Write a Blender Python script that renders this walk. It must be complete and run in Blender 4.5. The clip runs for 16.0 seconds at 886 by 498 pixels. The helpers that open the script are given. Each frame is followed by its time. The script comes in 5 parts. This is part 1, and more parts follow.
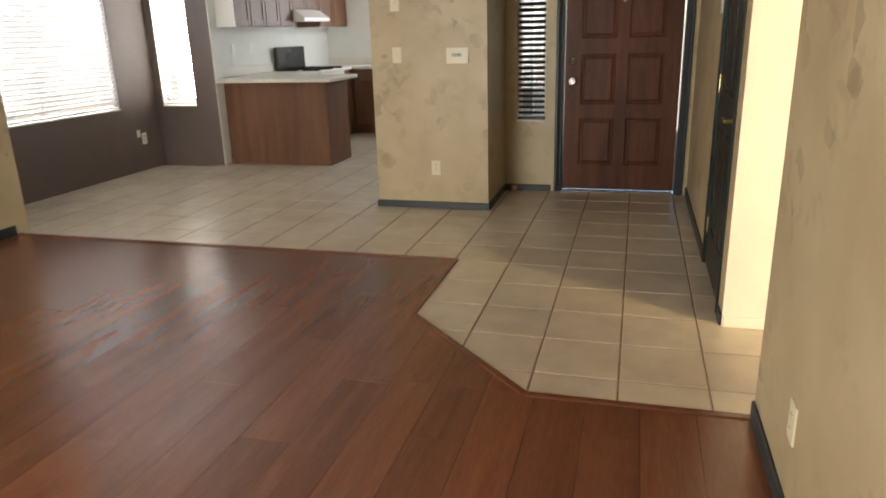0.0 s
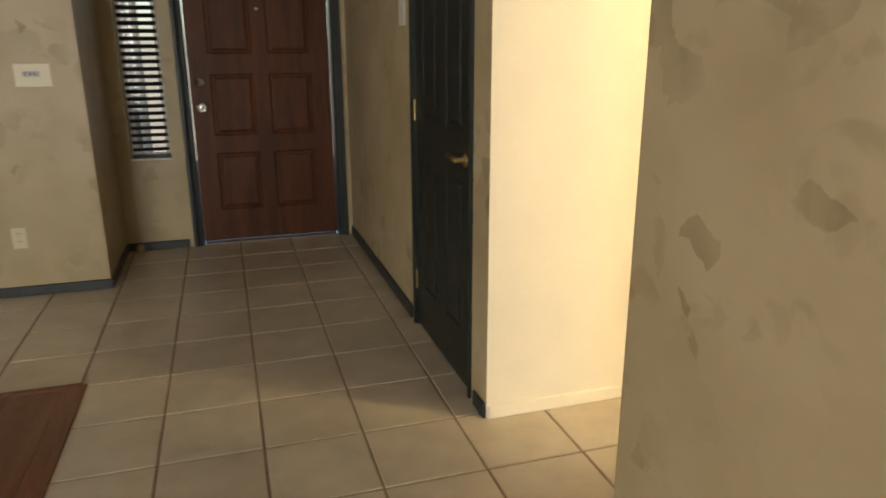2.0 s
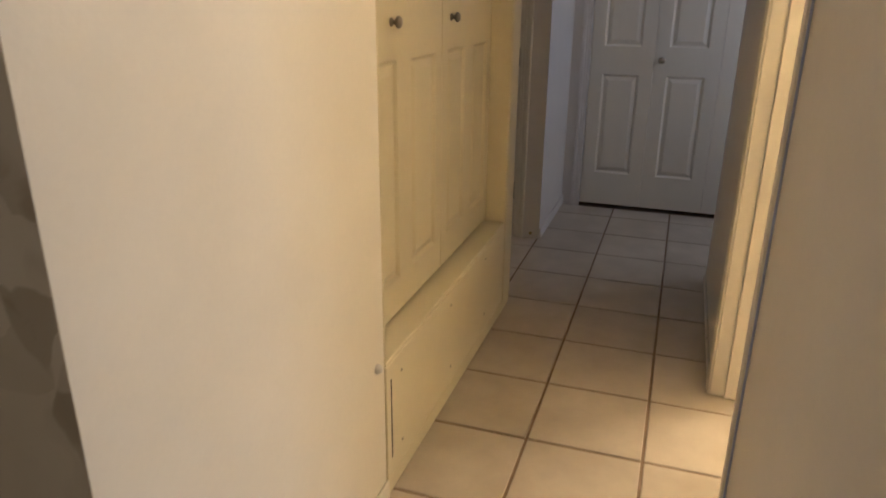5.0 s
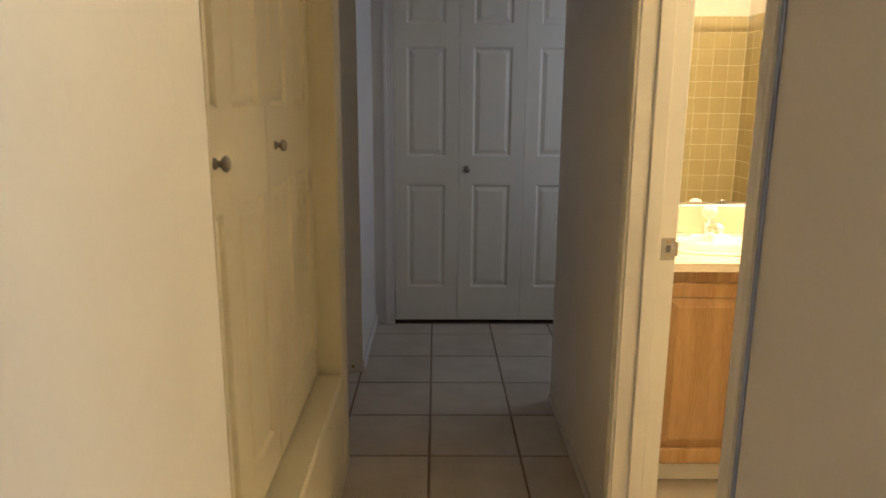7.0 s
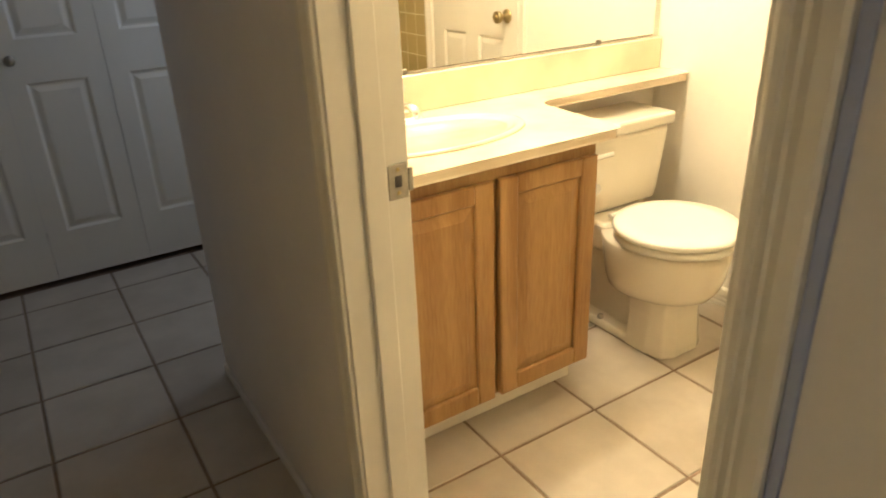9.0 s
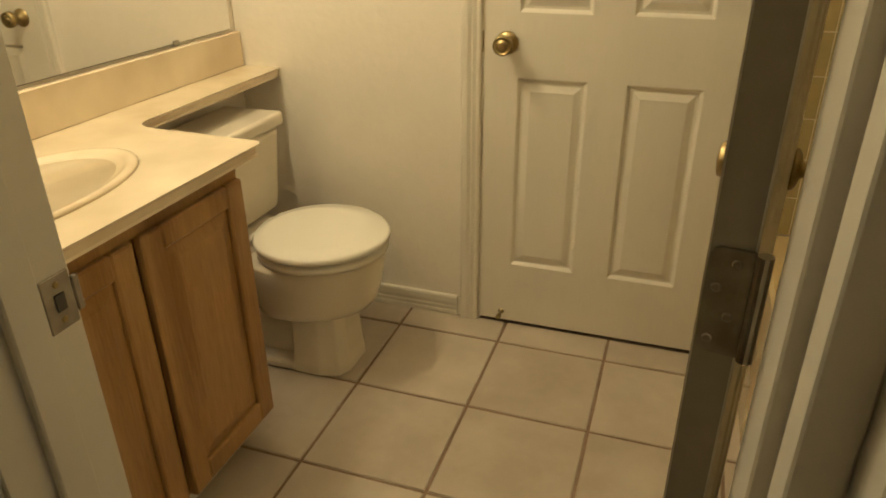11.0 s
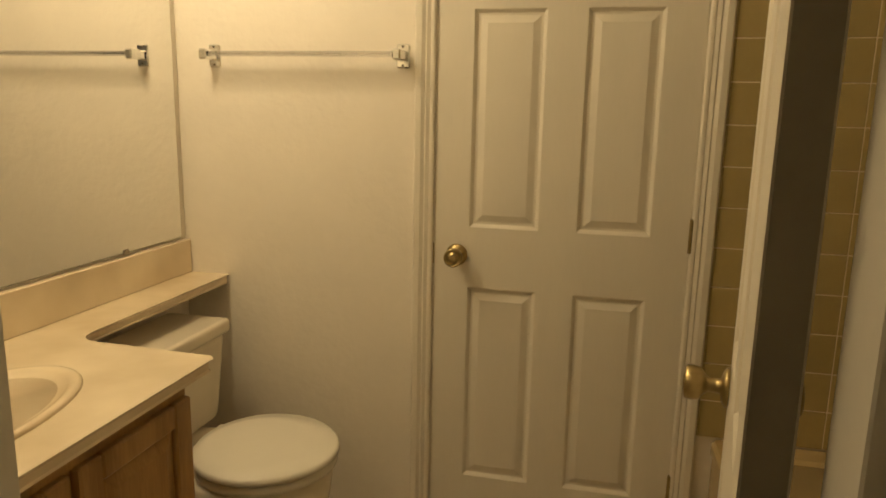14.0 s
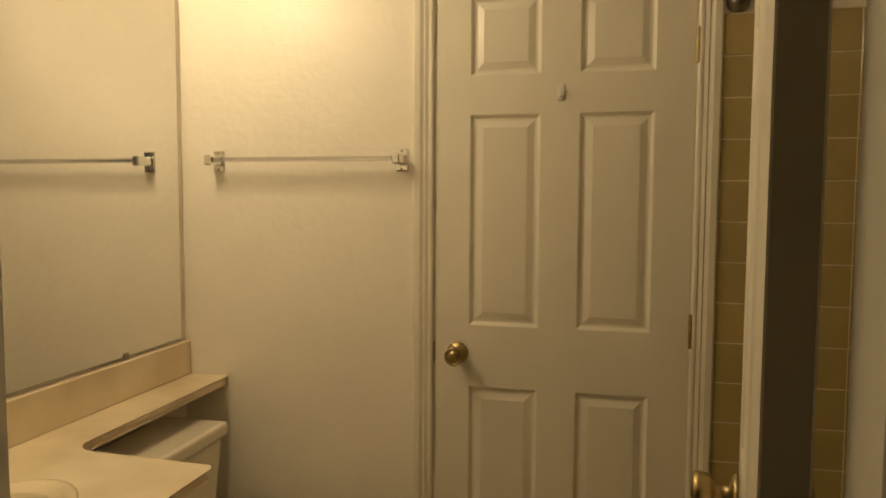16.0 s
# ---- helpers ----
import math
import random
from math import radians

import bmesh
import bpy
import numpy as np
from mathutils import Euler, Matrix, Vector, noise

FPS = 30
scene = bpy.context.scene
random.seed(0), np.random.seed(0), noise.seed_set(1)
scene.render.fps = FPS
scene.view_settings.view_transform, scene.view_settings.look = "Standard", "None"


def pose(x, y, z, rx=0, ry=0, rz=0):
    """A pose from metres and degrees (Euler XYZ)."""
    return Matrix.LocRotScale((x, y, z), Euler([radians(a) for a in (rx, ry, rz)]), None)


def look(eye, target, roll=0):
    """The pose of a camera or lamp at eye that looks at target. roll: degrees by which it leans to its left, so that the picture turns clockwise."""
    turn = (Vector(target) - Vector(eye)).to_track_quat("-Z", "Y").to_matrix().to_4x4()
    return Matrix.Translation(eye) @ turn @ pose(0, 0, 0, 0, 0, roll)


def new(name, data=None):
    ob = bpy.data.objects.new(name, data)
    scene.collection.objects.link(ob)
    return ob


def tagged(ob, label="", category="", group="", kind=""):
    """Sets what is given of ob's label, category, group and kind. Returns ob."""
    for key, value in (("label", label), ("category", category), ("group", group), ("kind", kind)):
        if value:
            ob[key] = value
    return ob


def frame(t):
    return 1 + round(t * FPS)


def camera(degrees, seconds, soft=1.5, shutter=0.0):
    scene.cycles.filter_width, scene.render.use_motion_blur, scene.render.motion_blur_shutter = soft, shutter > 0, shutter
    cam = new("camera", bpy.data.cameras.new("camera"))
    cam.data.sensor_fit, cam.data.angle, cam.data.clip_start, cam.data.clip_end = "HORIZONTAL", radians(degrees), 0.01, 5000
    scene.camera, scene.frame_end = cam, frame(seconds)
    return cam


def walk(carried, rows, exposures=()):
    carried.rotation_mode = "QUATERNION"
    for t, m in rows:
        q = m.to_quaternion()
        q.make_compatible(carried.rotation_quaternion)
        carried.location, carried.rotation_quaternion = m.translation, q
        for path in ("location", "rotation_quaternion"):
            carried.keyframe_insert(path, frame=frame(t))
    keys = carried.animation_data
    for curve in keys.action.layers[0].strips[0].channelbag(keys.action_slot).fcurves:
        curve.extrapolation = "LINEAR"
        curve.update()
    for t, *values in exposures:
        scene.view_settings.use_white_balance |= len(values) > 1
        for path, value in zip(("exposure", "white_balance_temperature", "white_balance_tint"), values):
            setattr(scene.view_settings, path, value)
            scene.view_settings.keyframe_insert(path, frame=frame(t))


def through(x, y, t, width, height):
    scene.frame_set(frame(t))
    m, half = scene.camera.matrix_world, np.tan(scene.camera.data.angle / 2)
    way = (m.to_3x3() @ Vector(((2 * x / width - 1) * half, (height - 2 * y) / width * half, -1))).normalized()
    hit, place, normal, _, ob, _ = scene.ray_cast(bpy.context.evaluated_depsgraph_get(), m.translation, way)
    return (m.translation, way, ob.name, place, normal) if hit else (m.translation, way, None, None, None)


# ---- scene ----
cam = camera(64.9, 16.0, soft=1.7, shutter=0.35)
PATH = [
    (0, (0.351, -3.258, 1.34), (-0.163, -1.418, 0.746), -1.6),
    (0.5, (0.234, -3.024, 1.337), (-0.156, -1.139, 0.794), -2.5),
    (1, (0.139, -2.765, 1.327), (0.052, -0.863, 0.716), 1.2),
    (1.5, (-0.001, -2.495, 1.303), (0.302, -0.61, 0.707), -1.8),
    (2, (-0.033, -2.169, 1.313), (0.533, -0.335, 0.751), -0.2),
    (2.5, (-0.043, -1.853, 1.274), (0.784, -0.14, 0.655), 0.1),
    (3, (-0.074, -1.521, 1.281), (1.098, -0.032, 0.64), -1.7),
    (3.5, (0.041, -1.266, 1.352), (1.358, 0.056, 0.634), -0.3),
    (4, (0.115, -1.02, 1.31), (1.669, 0.016, 0.594), 2.5),
    (4.5, (0.122, -0.815, 1.284), (1.853, -0.094, 0.588), -1.9),
    (5, (0.267, -0.663, 1.26), (2.048, -0.066, 0.573), 0.5),
    (5.2, (0.34, -0.622, 1.275), (2.153, -0.063, 0.641), 0.2),
    (7.3, (0.763, -0.354, 1.316), (2.699, -0.465, 0.823), 0.6),
    (7.5, (0.835, -0.367, 1.311), (2.744, -0.54, 0.743), 1.0),
    (8, (1.079, -0.367, 1.303), (2.919, -0.778, 0.635), -0.7),
    (8.5, (1.35, -0.386, 1.296), (2.986, -1.17, 0.453), -1.6),
    (9, (1.54, -0.475, 1.286), (3.088, -1.431, 0.455), -2.4),
    (9.5, (1.703, -0.496, 1.272), (3.06, -1.711, 0.446), -0.3),
    (10, (1.845, -0.489, 1.278), (2.856, -1.954, 0.365), -2.2),
    (10.2, (1.862, -0.504, 1.273), (2.75, -2.032, 0.338), -2.1),
    (12.3, (2.011, -0.547, 1.287), (2.467, -2.38, 0.63), 1.1),
    (12.5, (2.009, -0.544, 1.293), (2.463, -2.394, 0.684), 1.3),
    (13, (2.012, -0.537, 1.304), (2.474, -2.408, 0.769), 0.9),
    (13.5, (2.007, -0.539, 1.316), (2.455, -2.433, 0.856), 1.4),
    (14, (2.005, -0.535, 1.326), (2.439, -2.45, 0.944), 1.2),
    (14.5, (2.002, -0.531, 1.339), (2.445, -2.456, 1.024), 1.0),
    (15, (2.004, -0.525, 1.35), (2.452, -2.458, 1.097), 1.0),
    (15.5, (2.004, -0.519, 1.362), (2.451, -2.458, 1.164), 0.5),
    (16, (2.007, -0.522, 1.361), (2.446, -2.469, 1.226), 0.3),
]
EXPOSURES = [(0.0, 1.35, 6400, 9), (1.5, 1.05, 6400, 6), (2.5, 0.5, 6700, 7), (3.5, 0.15, 6900, 11), (5.0, -0.1, 5600, 18), (7.5, -0.25, 5500, 11), (8.5, -0.25, 5400, 10),
             (9.5, -0.65, 5300, 8), (10.2, -1.35, 5400, 5), (12.4, -2.2, 6050, 9), (14.0, -2.55, 6200, 11), (16.0, -2.9, 6200, 11)]
walk(cam, [(t, look(eye, target, roll)) for t, eye, target, roll in PATH], EXPOSURES)

# ---- world, sun, large lights ----
T = 0.34                     # pitch of the floor tiles
CEIL = 2.44
world = bpy.data.worlds.new("sky_world")
scene.world = world
world.use_nodes = True
wn = world.node_tree
sky = wn.nodes.new("ShaderNodeTexSky")
sky.sky_type, sky.sun_disc = "NISHITA", False
sky.sun_elevation, sky.sun_rotation = radians(42), radians(-120)
wn.links.new(sky.outputs["Color"], wn.nodes["Background"].inputs["Color"])
wn.nodes["Background"].inputs["Strength"].default_value = 0.15


def lamp(name, kind, place, target, power, color, **more):
    data = bpy.data.lights.new(name, kind)
    data.energy, data.color = power, color
    for key, value in more.items():
        if key == "size":
            data.shape, data.size = "RECTANGLE", value[0]
            data.size_y = value[1]
        elif key == "radius":
            data.shadow_soft_size = value
        elif key == "angle":
            data.angle = value
    ob = new(name, data)
    ob.matrix_world = look(place, target)
    return ob


WARM = (1.0, 0.76, 0.42)
lamp("sun", "SUN", (-8, 3, 8), (-4.2, 1.9, 0), 4.0, (1.0, 0.93, 0.82), angle=radians(0.6))
lamp("dining_window_light", "AREA", (-4.95, 1.95, 1.4), (0, 1.6, 0.9), 45, (0.86, 0.93, 1.0), size=(1.7, 1.35))
lamp("side_window_light", "AREA", (-4.46, 3.68, 1.35), (-4.2, 0, 0.8), 24, (1.0, 0.97, 0.9), size=(0.36, 1.3))
# added kitchen fill, set at an unseen opening behind the pantry block
lamp("kitchen_fill_light", "AREA", (-2.4, 6.6, 1.6), (-3.2, 3.4, 1.0), 13, (0.95, 0.97, 1.0), size=(1.0, 0.9))
# added fill from an unseen south opening, brightens the tan walls
lamp("south_fill_light", "AREA", (-2.2, -5.22, 1.15), (-0.6, 0, 0.9), 66, (1.0, 0.95, 0.86), size=(1.7, 1.9))
# added fill for daylight reaching the hall end from the recess
lamp("recess_fill_light", "AREA", (4.08, -1.83, 1.5), (4.2, 0, 0.9), 4.4, (0.90, 0.93, 1.0), size=(0.6, 1.0))
for y in (-1.58, -1.78, -1.98):
    lamp("vanity_bulb", "POINT", (3.15, y, 2.12), (3.165, y, 0), 50, WARM, radius=0.045)

# ---- materials ----
def material(name, color, rough=0.6, metal=0.0, spread=0.12, scale=6.0, fine=60.0, bump=0.1, fine_bump=0.0005,
             spec=0.5, coat=0.0, stretch=(1, 1, 1), tint=None, piece=0.0, glow=0.0, detail=4.0, grain=0.3):
    """A surface with mottling at two scales, fine relief and, for pieces, a shade of their own."""
    m = bpy.data.materials.new(name)
    m.use_nodes = True
    t = m.node_tree
    b = t.nodes["Principled BSDF"]
    b.inputs["Metallic"].default_value = metal
    b.inputs["Specular IOR Level"].default_value = spec
    b.inputs["Coat Weight"].default_value = coat
    geo = t.nodes.new("ShaderNodeNewGeometry")
    vec = t.nodes.new("ShaderNodeVectorMath")
    vec.operation = "MULTIPLY"
    vec.inputs[1].default_value = stretch
    t.links.new(geo.outputs["Position"], vec.inputs[0])
    big, small = t.nodes.new("ShaderNodeTexNoise"), t.nodes.new("ShaderNodeTexNoise")
    for n, s, d in ((big, scale, detail), (small, fine, 3.0)):
        n.inputs["Scale"].default_value, n.inputs["Detail"].default_value = s, d
        t.links.new(vec.outputs[0], n.inputs["Vector"])
    ramp = t.nodes.new("ShaderNodeValToRGB")
    dark = tuple(c * (1 - spread) for c in color)
    light = tuple(min(1, c * (1 + spread * 0.7)) for c in (tint or color))
    ramp.color_ramp.elements[0].position, ramp.color_ramp.elements[1].position = 0.34, 0.68
    ramp.color_ramp.elements[0].color, ramp.color_ramp.elements[1].color = (*dark, 1), (*light, 1)
    mix = t.nodes.new("ShaderNodeMath")
    mix.operation = "MULTIPLY_ADD"
    mix.inputs[1].default_value = grain
    t.links.new(small.outputs["Fac"], mix.inputs[0])
    half = t.nodes.new("ShaderNodeMath")
    half.operation = "MULTIPLY"
    half.inputs[1].default_value = 1 - grain
    t.links.new(big.outputs["Fac"], half.inputs[0])
    t.links.new(half.outputs[0], mix.inputs[2])
    t.links.new(mix.outputs[0], ramp.inputs["Fac"])
    out = ramp.outputs["Color"]
    if piece:
        info, hsv, rng = t.nodes.new("ShaderNodeObjectInfo"), t.nodes.new("ShaderNodeHueSaturation"), t.nodes.new("ShaderNodeMapRange")
        rng.inputs["To Min"].default_value, rng.inputs["To Max"].default_value = 1 - piece, 1 + piece
        t.links.new(info.outputs["Random"], rng.inputs["Value"])
        t.links.new(rng.outputs[0], hsv.inputs["Value"])
        t.links.new(out, hsv.inputs["Color"])
        out = hsv.outputs["Color"]
    t.links.new(out, b.inputs["Base Color"])
    rr = t.nodes.new("ShaderNodeMapRange")
    rr.inputs["To Min"].default_value, rr.inputs["To Max"].default_value = max(0.02, rough - 0.08), min(1, rough + 0.08)
    t.links.new(big.outputs["Fac"], rr.inputs["Value"])
    t.links.new(rr.outputs[0], b.inputs["Roughness"])
    if bump:
        bp = t.nodes.new("ShaderNodeBump")
        bp.inputs["Strength"].default_value, bp.inputs["Distance"].default_value = bump, fine_bump
        t.links.new(small.outputs["Fac"], bp.inputs["Height"])
        t.links.new(bp.outputs["Normal"], b.inputs["Normal"])
    if glow:
        b.inputs["Emission Color"].default_value = (*color, 1)
        b.inputs["Emission Strength"].default_value = glow
    return m


def wood(name, dark, light, along="Z", rough=0.35, piece=0.0, fine=9.0, coat=0.0, spec=0.5, bump=0.12):
    """Long-grained wood: stretched noise along one axis, with streaks and pores."""
    m = bpy.data.materials.new(name)
    m.use_nodes = True
    t = m.node_tree
    b = t.nodes["Principled BSDF"]
    b.inputs["Coat Weight"].default_value = coat
    b.inputs["Coat Roughness"].default_value = 0.25
    b.inputs["Specular IOR Level"].default_value = spec
    geo = t.nodes.new("ShaderNodeNewGeometry")
    info = t.nodes.new("ShaderNodeObjectInfo")
    vec = t.nodes.new("ShaderNodeVectorMath")
    vec.operation = "MULTIPLY_ADD"
    vec.inputs[1].default_value = tuple(0.10 if a == along else 1.0 for a in "XYZ")
    t.links.new(geo.outputs["Position"], vec.inputs[0])
    shift = t.nodes.new("ShaderNodeMath")
    shift.operation = "MULTIPLY"
    shift.inputs[1].default_value = 37.0 if piece else 0.0
    t.links.new(info.outputs["Random"], shift.inputs[0])
    t.links.new(shift.outputs[0], vec.inputs[2])
    grain, pores = t.nodes.new("ShaderNodeTexNoise"), t.nodes.new("ShaderNodeTexNoise")
    grain.inputs["Scale"].default_value, grain.inputs["Detail"].default_value, grain.inputs["Distortion"].default_value = fine, 5, 0.9
    pores.inputs["Scale"].default_value, pores.inputs["Detail"].default_value = fine * 16, 3
    t.links.new(vec.outputs[0], grain.inputs["Vector"])
    t.links.new(vec.outputs[0], pores.inputs["Vector"])
    add = t.nodes.new("ShaderNodeMath")
    add.operation = "MULTIPLY_ADD"
    add.inputs[1].default_value = 0.35
    sub = t.nodes.new("ShaderNodeMath")
    sub.operation = "MULTIPLY"
    sub.inputs[1].default_value = 0.68
    t.links.new(grain.outputs["Fac"], sub.inputs[0])
    t.links.new(pores.outputs["Fac"], add.inputs[0])
    t.links.new(sub.outputs[0], add.inputs[2])
    ramp = t.nodes.new("ShaderNodeValToRGB")
    ramp.color_ramp.elements[0].position, ramp.color_ramp.elements[1].position = 0.38, 0.66
    ramp.color_ramp.elements[0].color, ramp.color_ramp.elements[1].color = (*dark, 1), (*light, 1)
    t.links.new(add.outputs[0], ramp.inputs["Fac"])
    out = ramp.outputs["Color"]
    if piece:
        hsv, rng = t.nodes.new("ShaderNodeHueSaturation"), t.nodes.new("ShaderNodeMapRange")
        rng.inputs["To Min"].default_value, rng.inputs["To Max"].default_value = 1 - piece, 1 + piece
        t.links.new(info.outputs["Random"], rng.inputs["Value"])
        t.links.new(rng.outputs[0], hsv.inputs["Value"])
        t.links.new(out, hsv.inputs["Color"])
        out = hsv.outputs["Color"]
    t.links.new(out, b.inputs["Base Color"])
    b.inputs["Roughness"].default_value = rough
    bp = t.nodes.new("ShaderNodeBump")
    bp.inputs["Strength"].default_value, bp.inputs["Distance"].default_value = bump, 0.0006
    t.links.new(pores.outputs["Fac"], bp.inputs["Height"])
    t.links.new(bp.outputs["Normal"], b.inputs["Normal"])
    return m


def troweled(name, base, glaze, patch):
    """Tan glazed plaster: soft clouds with sharper darker trowel patches."""
    m = bpy.data.materials.new(name)
    m.use_nodes = True
    t = m.node_tree
    b = t.nodes["Principled BSDF"]
    geo = t.nodes.new("ShaderNodeNewGeometry")
    cloud, warp, mask, fine = (t.nodes.new("ShaderNodeTexNoise") for _ in range(4))
    for n, s, d in ((cloud, 2.6, 5), (warp, 5.0, 4), (mask, 2.8, 2), (fine, 70, 3)):
        n.inputs["Scale"].default_value, n.inputs["Detail"].default_value = s, d
        t.links.new(geo.outputs["Position"], n.inputs["Vector"])
    ramp = t.nodes.new("ShaderNodeValToRGB")
    ramp.color_ramp.elements[0].position, ramp.color_ramp.elements[1].position = 0.33, 0.66
    ramp.color_ramp.elements[0].color, ramp.color_ramp.elements[1].color = (*glaze, 1), (*base, 1)
    t.links.new(cloud.outputs["Fac"], ramp.inputs["Fac"])
    smear = t.nodes.new("ShaderNodeTexNoise")
    smear.inputs["Scale"].default_value, smear.inputs["Detail"].default_value, smear.inputs["Distortion"].default_value = 7.0, 3.0, 0.9
    t.links.new(geo.outputs["Position"], smear.inputs["Vector"])
    pick = t.nodes.new("ShaderNodeMapRange")
    pick.inputs["From Min"].default_value, pick.inputs["From Max"].default_value = 0.55, 0.62
    t.links.new(smear.outputs["Fac"], pick.inputs["Value"])
    part_mask = t.nodes.new("ShaderNodeMapRange")
    part_mask.inputs["From Min"].default_value, part_mask.inputs["From Max"].default_value = 0.42, 0.62
    part_mask.inputs["To Max"].default_value = 0.85
    t.links.new(mask.outputs["Fac"], part_mask.inputs["Value"])
    m2 = t.nodes.new("ShaderNodeMath")
    m2.operation = "MULTIPLY"
    t.links.new(pick.outputs[0], m2.inputs[0])
    t.links.new(part_mask.outputs[0], m2.inputs[1])
    # angular trowel patches: a few cells of a warped cell pattern, soft at their edges
    bend, cells = t.nodes.new("ShaderNodeVectorMath"), t.nodes.new("ShaderNodeTexVoronoi")
    bend.operation = "MULTIPLY_ADD"
    bend.inputs[1].default_value = (0.13, 0.13, 0.13)
    t.links.new(warp.outputs["Color"], bend.inputs[0])
    t.links.new(geo.outputs["Position"], bend.inputs[2])
    cells.feature, cells.inputs["Scale"].default_value = "SMOOTH_F1", 11.0
    cells.inputs["Smoothness"].default_value = 0.08
    t.links.new(bend.outputs[0], cells.inputs["Vector"])
    one = t.nodes.new("ShaderNodeSeparateColor")
    t.links.new(cells.outputs["Color"], one.inputs["Color"])
    few = t.nodes.new("ShaderNodeMapRange")
    few.inputs["From Min"].default_value, few.inputs["From Max"].default_value, few.inputs["To Max"].default_value = 0.74, 0.96, 0.85
    t.links.new(one.outputs["Red"], few.inputs["Value"])
    most = t.nodes.new("ShaderNodeMath")
    most.operation = "MULTIPLY_ADD"
    most.inputs[1].default_value, most.use_clamp = 0.45, True
    t.links.new(m2.outputs[0], most.inputs[0])
    sparse = t.nodes.new("ShaderNodeMath")
    sparse.operation = "MULTIPLY"
    t.links.new(few.outputs[0], sparse.inputs[0])
    t.links.new(part_mask.outputs[0], sparse.inputs[1])
    t.links.new(sparse.outputs[0], most.inputs[2])
    mixc = t.nodes.new("ShaderNodeMix")
    mixc.data_type = "RGBA"
    t.links.new(most.outputs[0], mixc.inputs[0])
    t.links.new(ramp.outputs["Color"], mixc.inputs[6])
    mixc.inputs[7].default_value = (*patch, 1)
    t.links.new(mixc.outputs[2], b.inputs["Base Color"])
    b.inputs["Roughness"].default_value = 0.42
    bp = t.nodes.new("ShaderNodeBump")
    bp.inputs["Strength"].default_value, bp.inputs["Distance"].default_value = 0.25, 0.0012
    t.links.new(fine.outputs["Fac"], bp.inputs["Height"])
    t.links.new(bp.outputs["Normal"], b.inputs["Normal"])
    return m


def clouded(name, dark, light, rough, scale=7.0):
    """Glazed floor tile: soft clouds of two tones, finer mottling, and a shade of its own for each piece."""
    m = bpy.data.materials.new(name)
    m.use_nodes = True
    t = m.node_tree
    b = t.nodes["Principled BSDF"]
    geo, info = t.nodes.new("ShaderNodeNewGeometry"), t.nodes.new("ShaderNodeObjectInfo")
    lift = t.nodes.new("ShaderNodeVectorMath")
    lift.operation = "ADD"
    lift.inputs[1].default_value = (3.7, 1.3, 0.617)
    t.links.new(geo.outputs["Position"], lift.inputs[0])
    cloud, haze = t.nodes.new("ShaderNodeTexNoise"), t.nodes.new("ShaderNodeTexNoise")
    for n, s, d in ((cloud, scale, 6), (haze, scale * 0.35, 2)):
        n.inputs["Scale"].default_value, n.inputs["Detail"].default_value = s, d
        n.inputs["Roughness"].default_value = 0.6
        t.links.new(lift.outputs[0], n.inputs["Vector"])
    total, shade = t.nodes.new("ShaderNodeMath"), t.nodes.new("ShaderNodeMath")
    total.operation, shade.operation = "ADD", "MULTIPLY_ADD"
    t.links.new(cloud.outputs["Fac"], total.inputs[0])
    t.links.new(haze.outputs["Fac"], total.inputs[1])
    shade.inputs[1].default_value = 0.28
    t.links.new(info.outputs["Random"], shade.inputs[0])
    t.links.new(total.outputs[0], shade.inputs[2])
    rng = t.nodes.new("ShaderNodeMapRange")
    rng.inputs["From Min"].default_value, rng.inputs["From Max"].default_value = 0.80, 1.48
    t.links.new(shade.outputs[0], rng.inputs["Value"])
    mixc = t.nodes.new("ShaderNodeMix")
    mixc.data_type = "RGBA"
    t.links.new(rng.outputs[0], mixc.inputs[0])
    mixc.inputs[6].default_value, mixc.inputs[7].default_value = (*dark, 1), (*light, 1)
    t.links.new(mixc.outputs[2], b.inputs["Base Color"])
    b.inputs["Roughness"].default_value = rough
    return m


def thin_slat(name, color, through):
    """Vinyl blind slats, which let some light through."""
    m = material(name, color, 0.45, spread=0.04, bump=0.0)
    t = m.node_tree
    b, out = t.nodes["Principled BSDF"], t.nodes["Material Output"]
    leak, mix = t.nodes.new("ShaderNodeBsdfTranslucent"), t.nodes.new("ShaderNodeMixShader")
    leak.inputs["Color"].default_value = (*color, 1)
    mix.inputs["Fac"].default_value = through
    t.links.new(b.outputs[0], mix.inputs[1])
    t.links.new(leak.outputs[0], mix.inputs[2])
    t.links.new(mix.outputs[0], out.inputs["Surface"])
    return m


def clear_glass(name):
    m = bpy.data.materials.new(name)
    m.use_nodes = True
    b = m.node_tree.nodes["Principled BSDF"]
    b.inputs["Transmission Weight"].default_value = 1.0
    b.inputs["Roughness"].default_value = 0.0
    b.inputs["IOR"].default_value = 1.45
    return m


FAUX = troweled("tan_glazed_plaster", (0.54, 0.445, 0.28), (0.44, 0.35, 0.205), (0.31, 0.235, 0.13))
CREAM = material("cream_wall_paint", (0.83, 0.775, 0.66), 0.5, spread=0.03, bump=0.35, fine=95, fine_bump=0.0012)
HALL = material("white_hall_paint", (0.74, 0.70, 0.65), 0.5, spread=0.04, bump=0.3, fine=110, fine_bump=0.0012)
BATH = material("cream_bath_paint", (0.86, 0.80, 0.69), 0.42, spread=0.03, bump=0.5, fine=34, fine_bump=0.004)
TAUPE = material("taupe_wall_paint", (0.135, 0.105, 0.095), 0.6, spread=0.08, bump=0.3, fine=90, fine_bump=0.001)
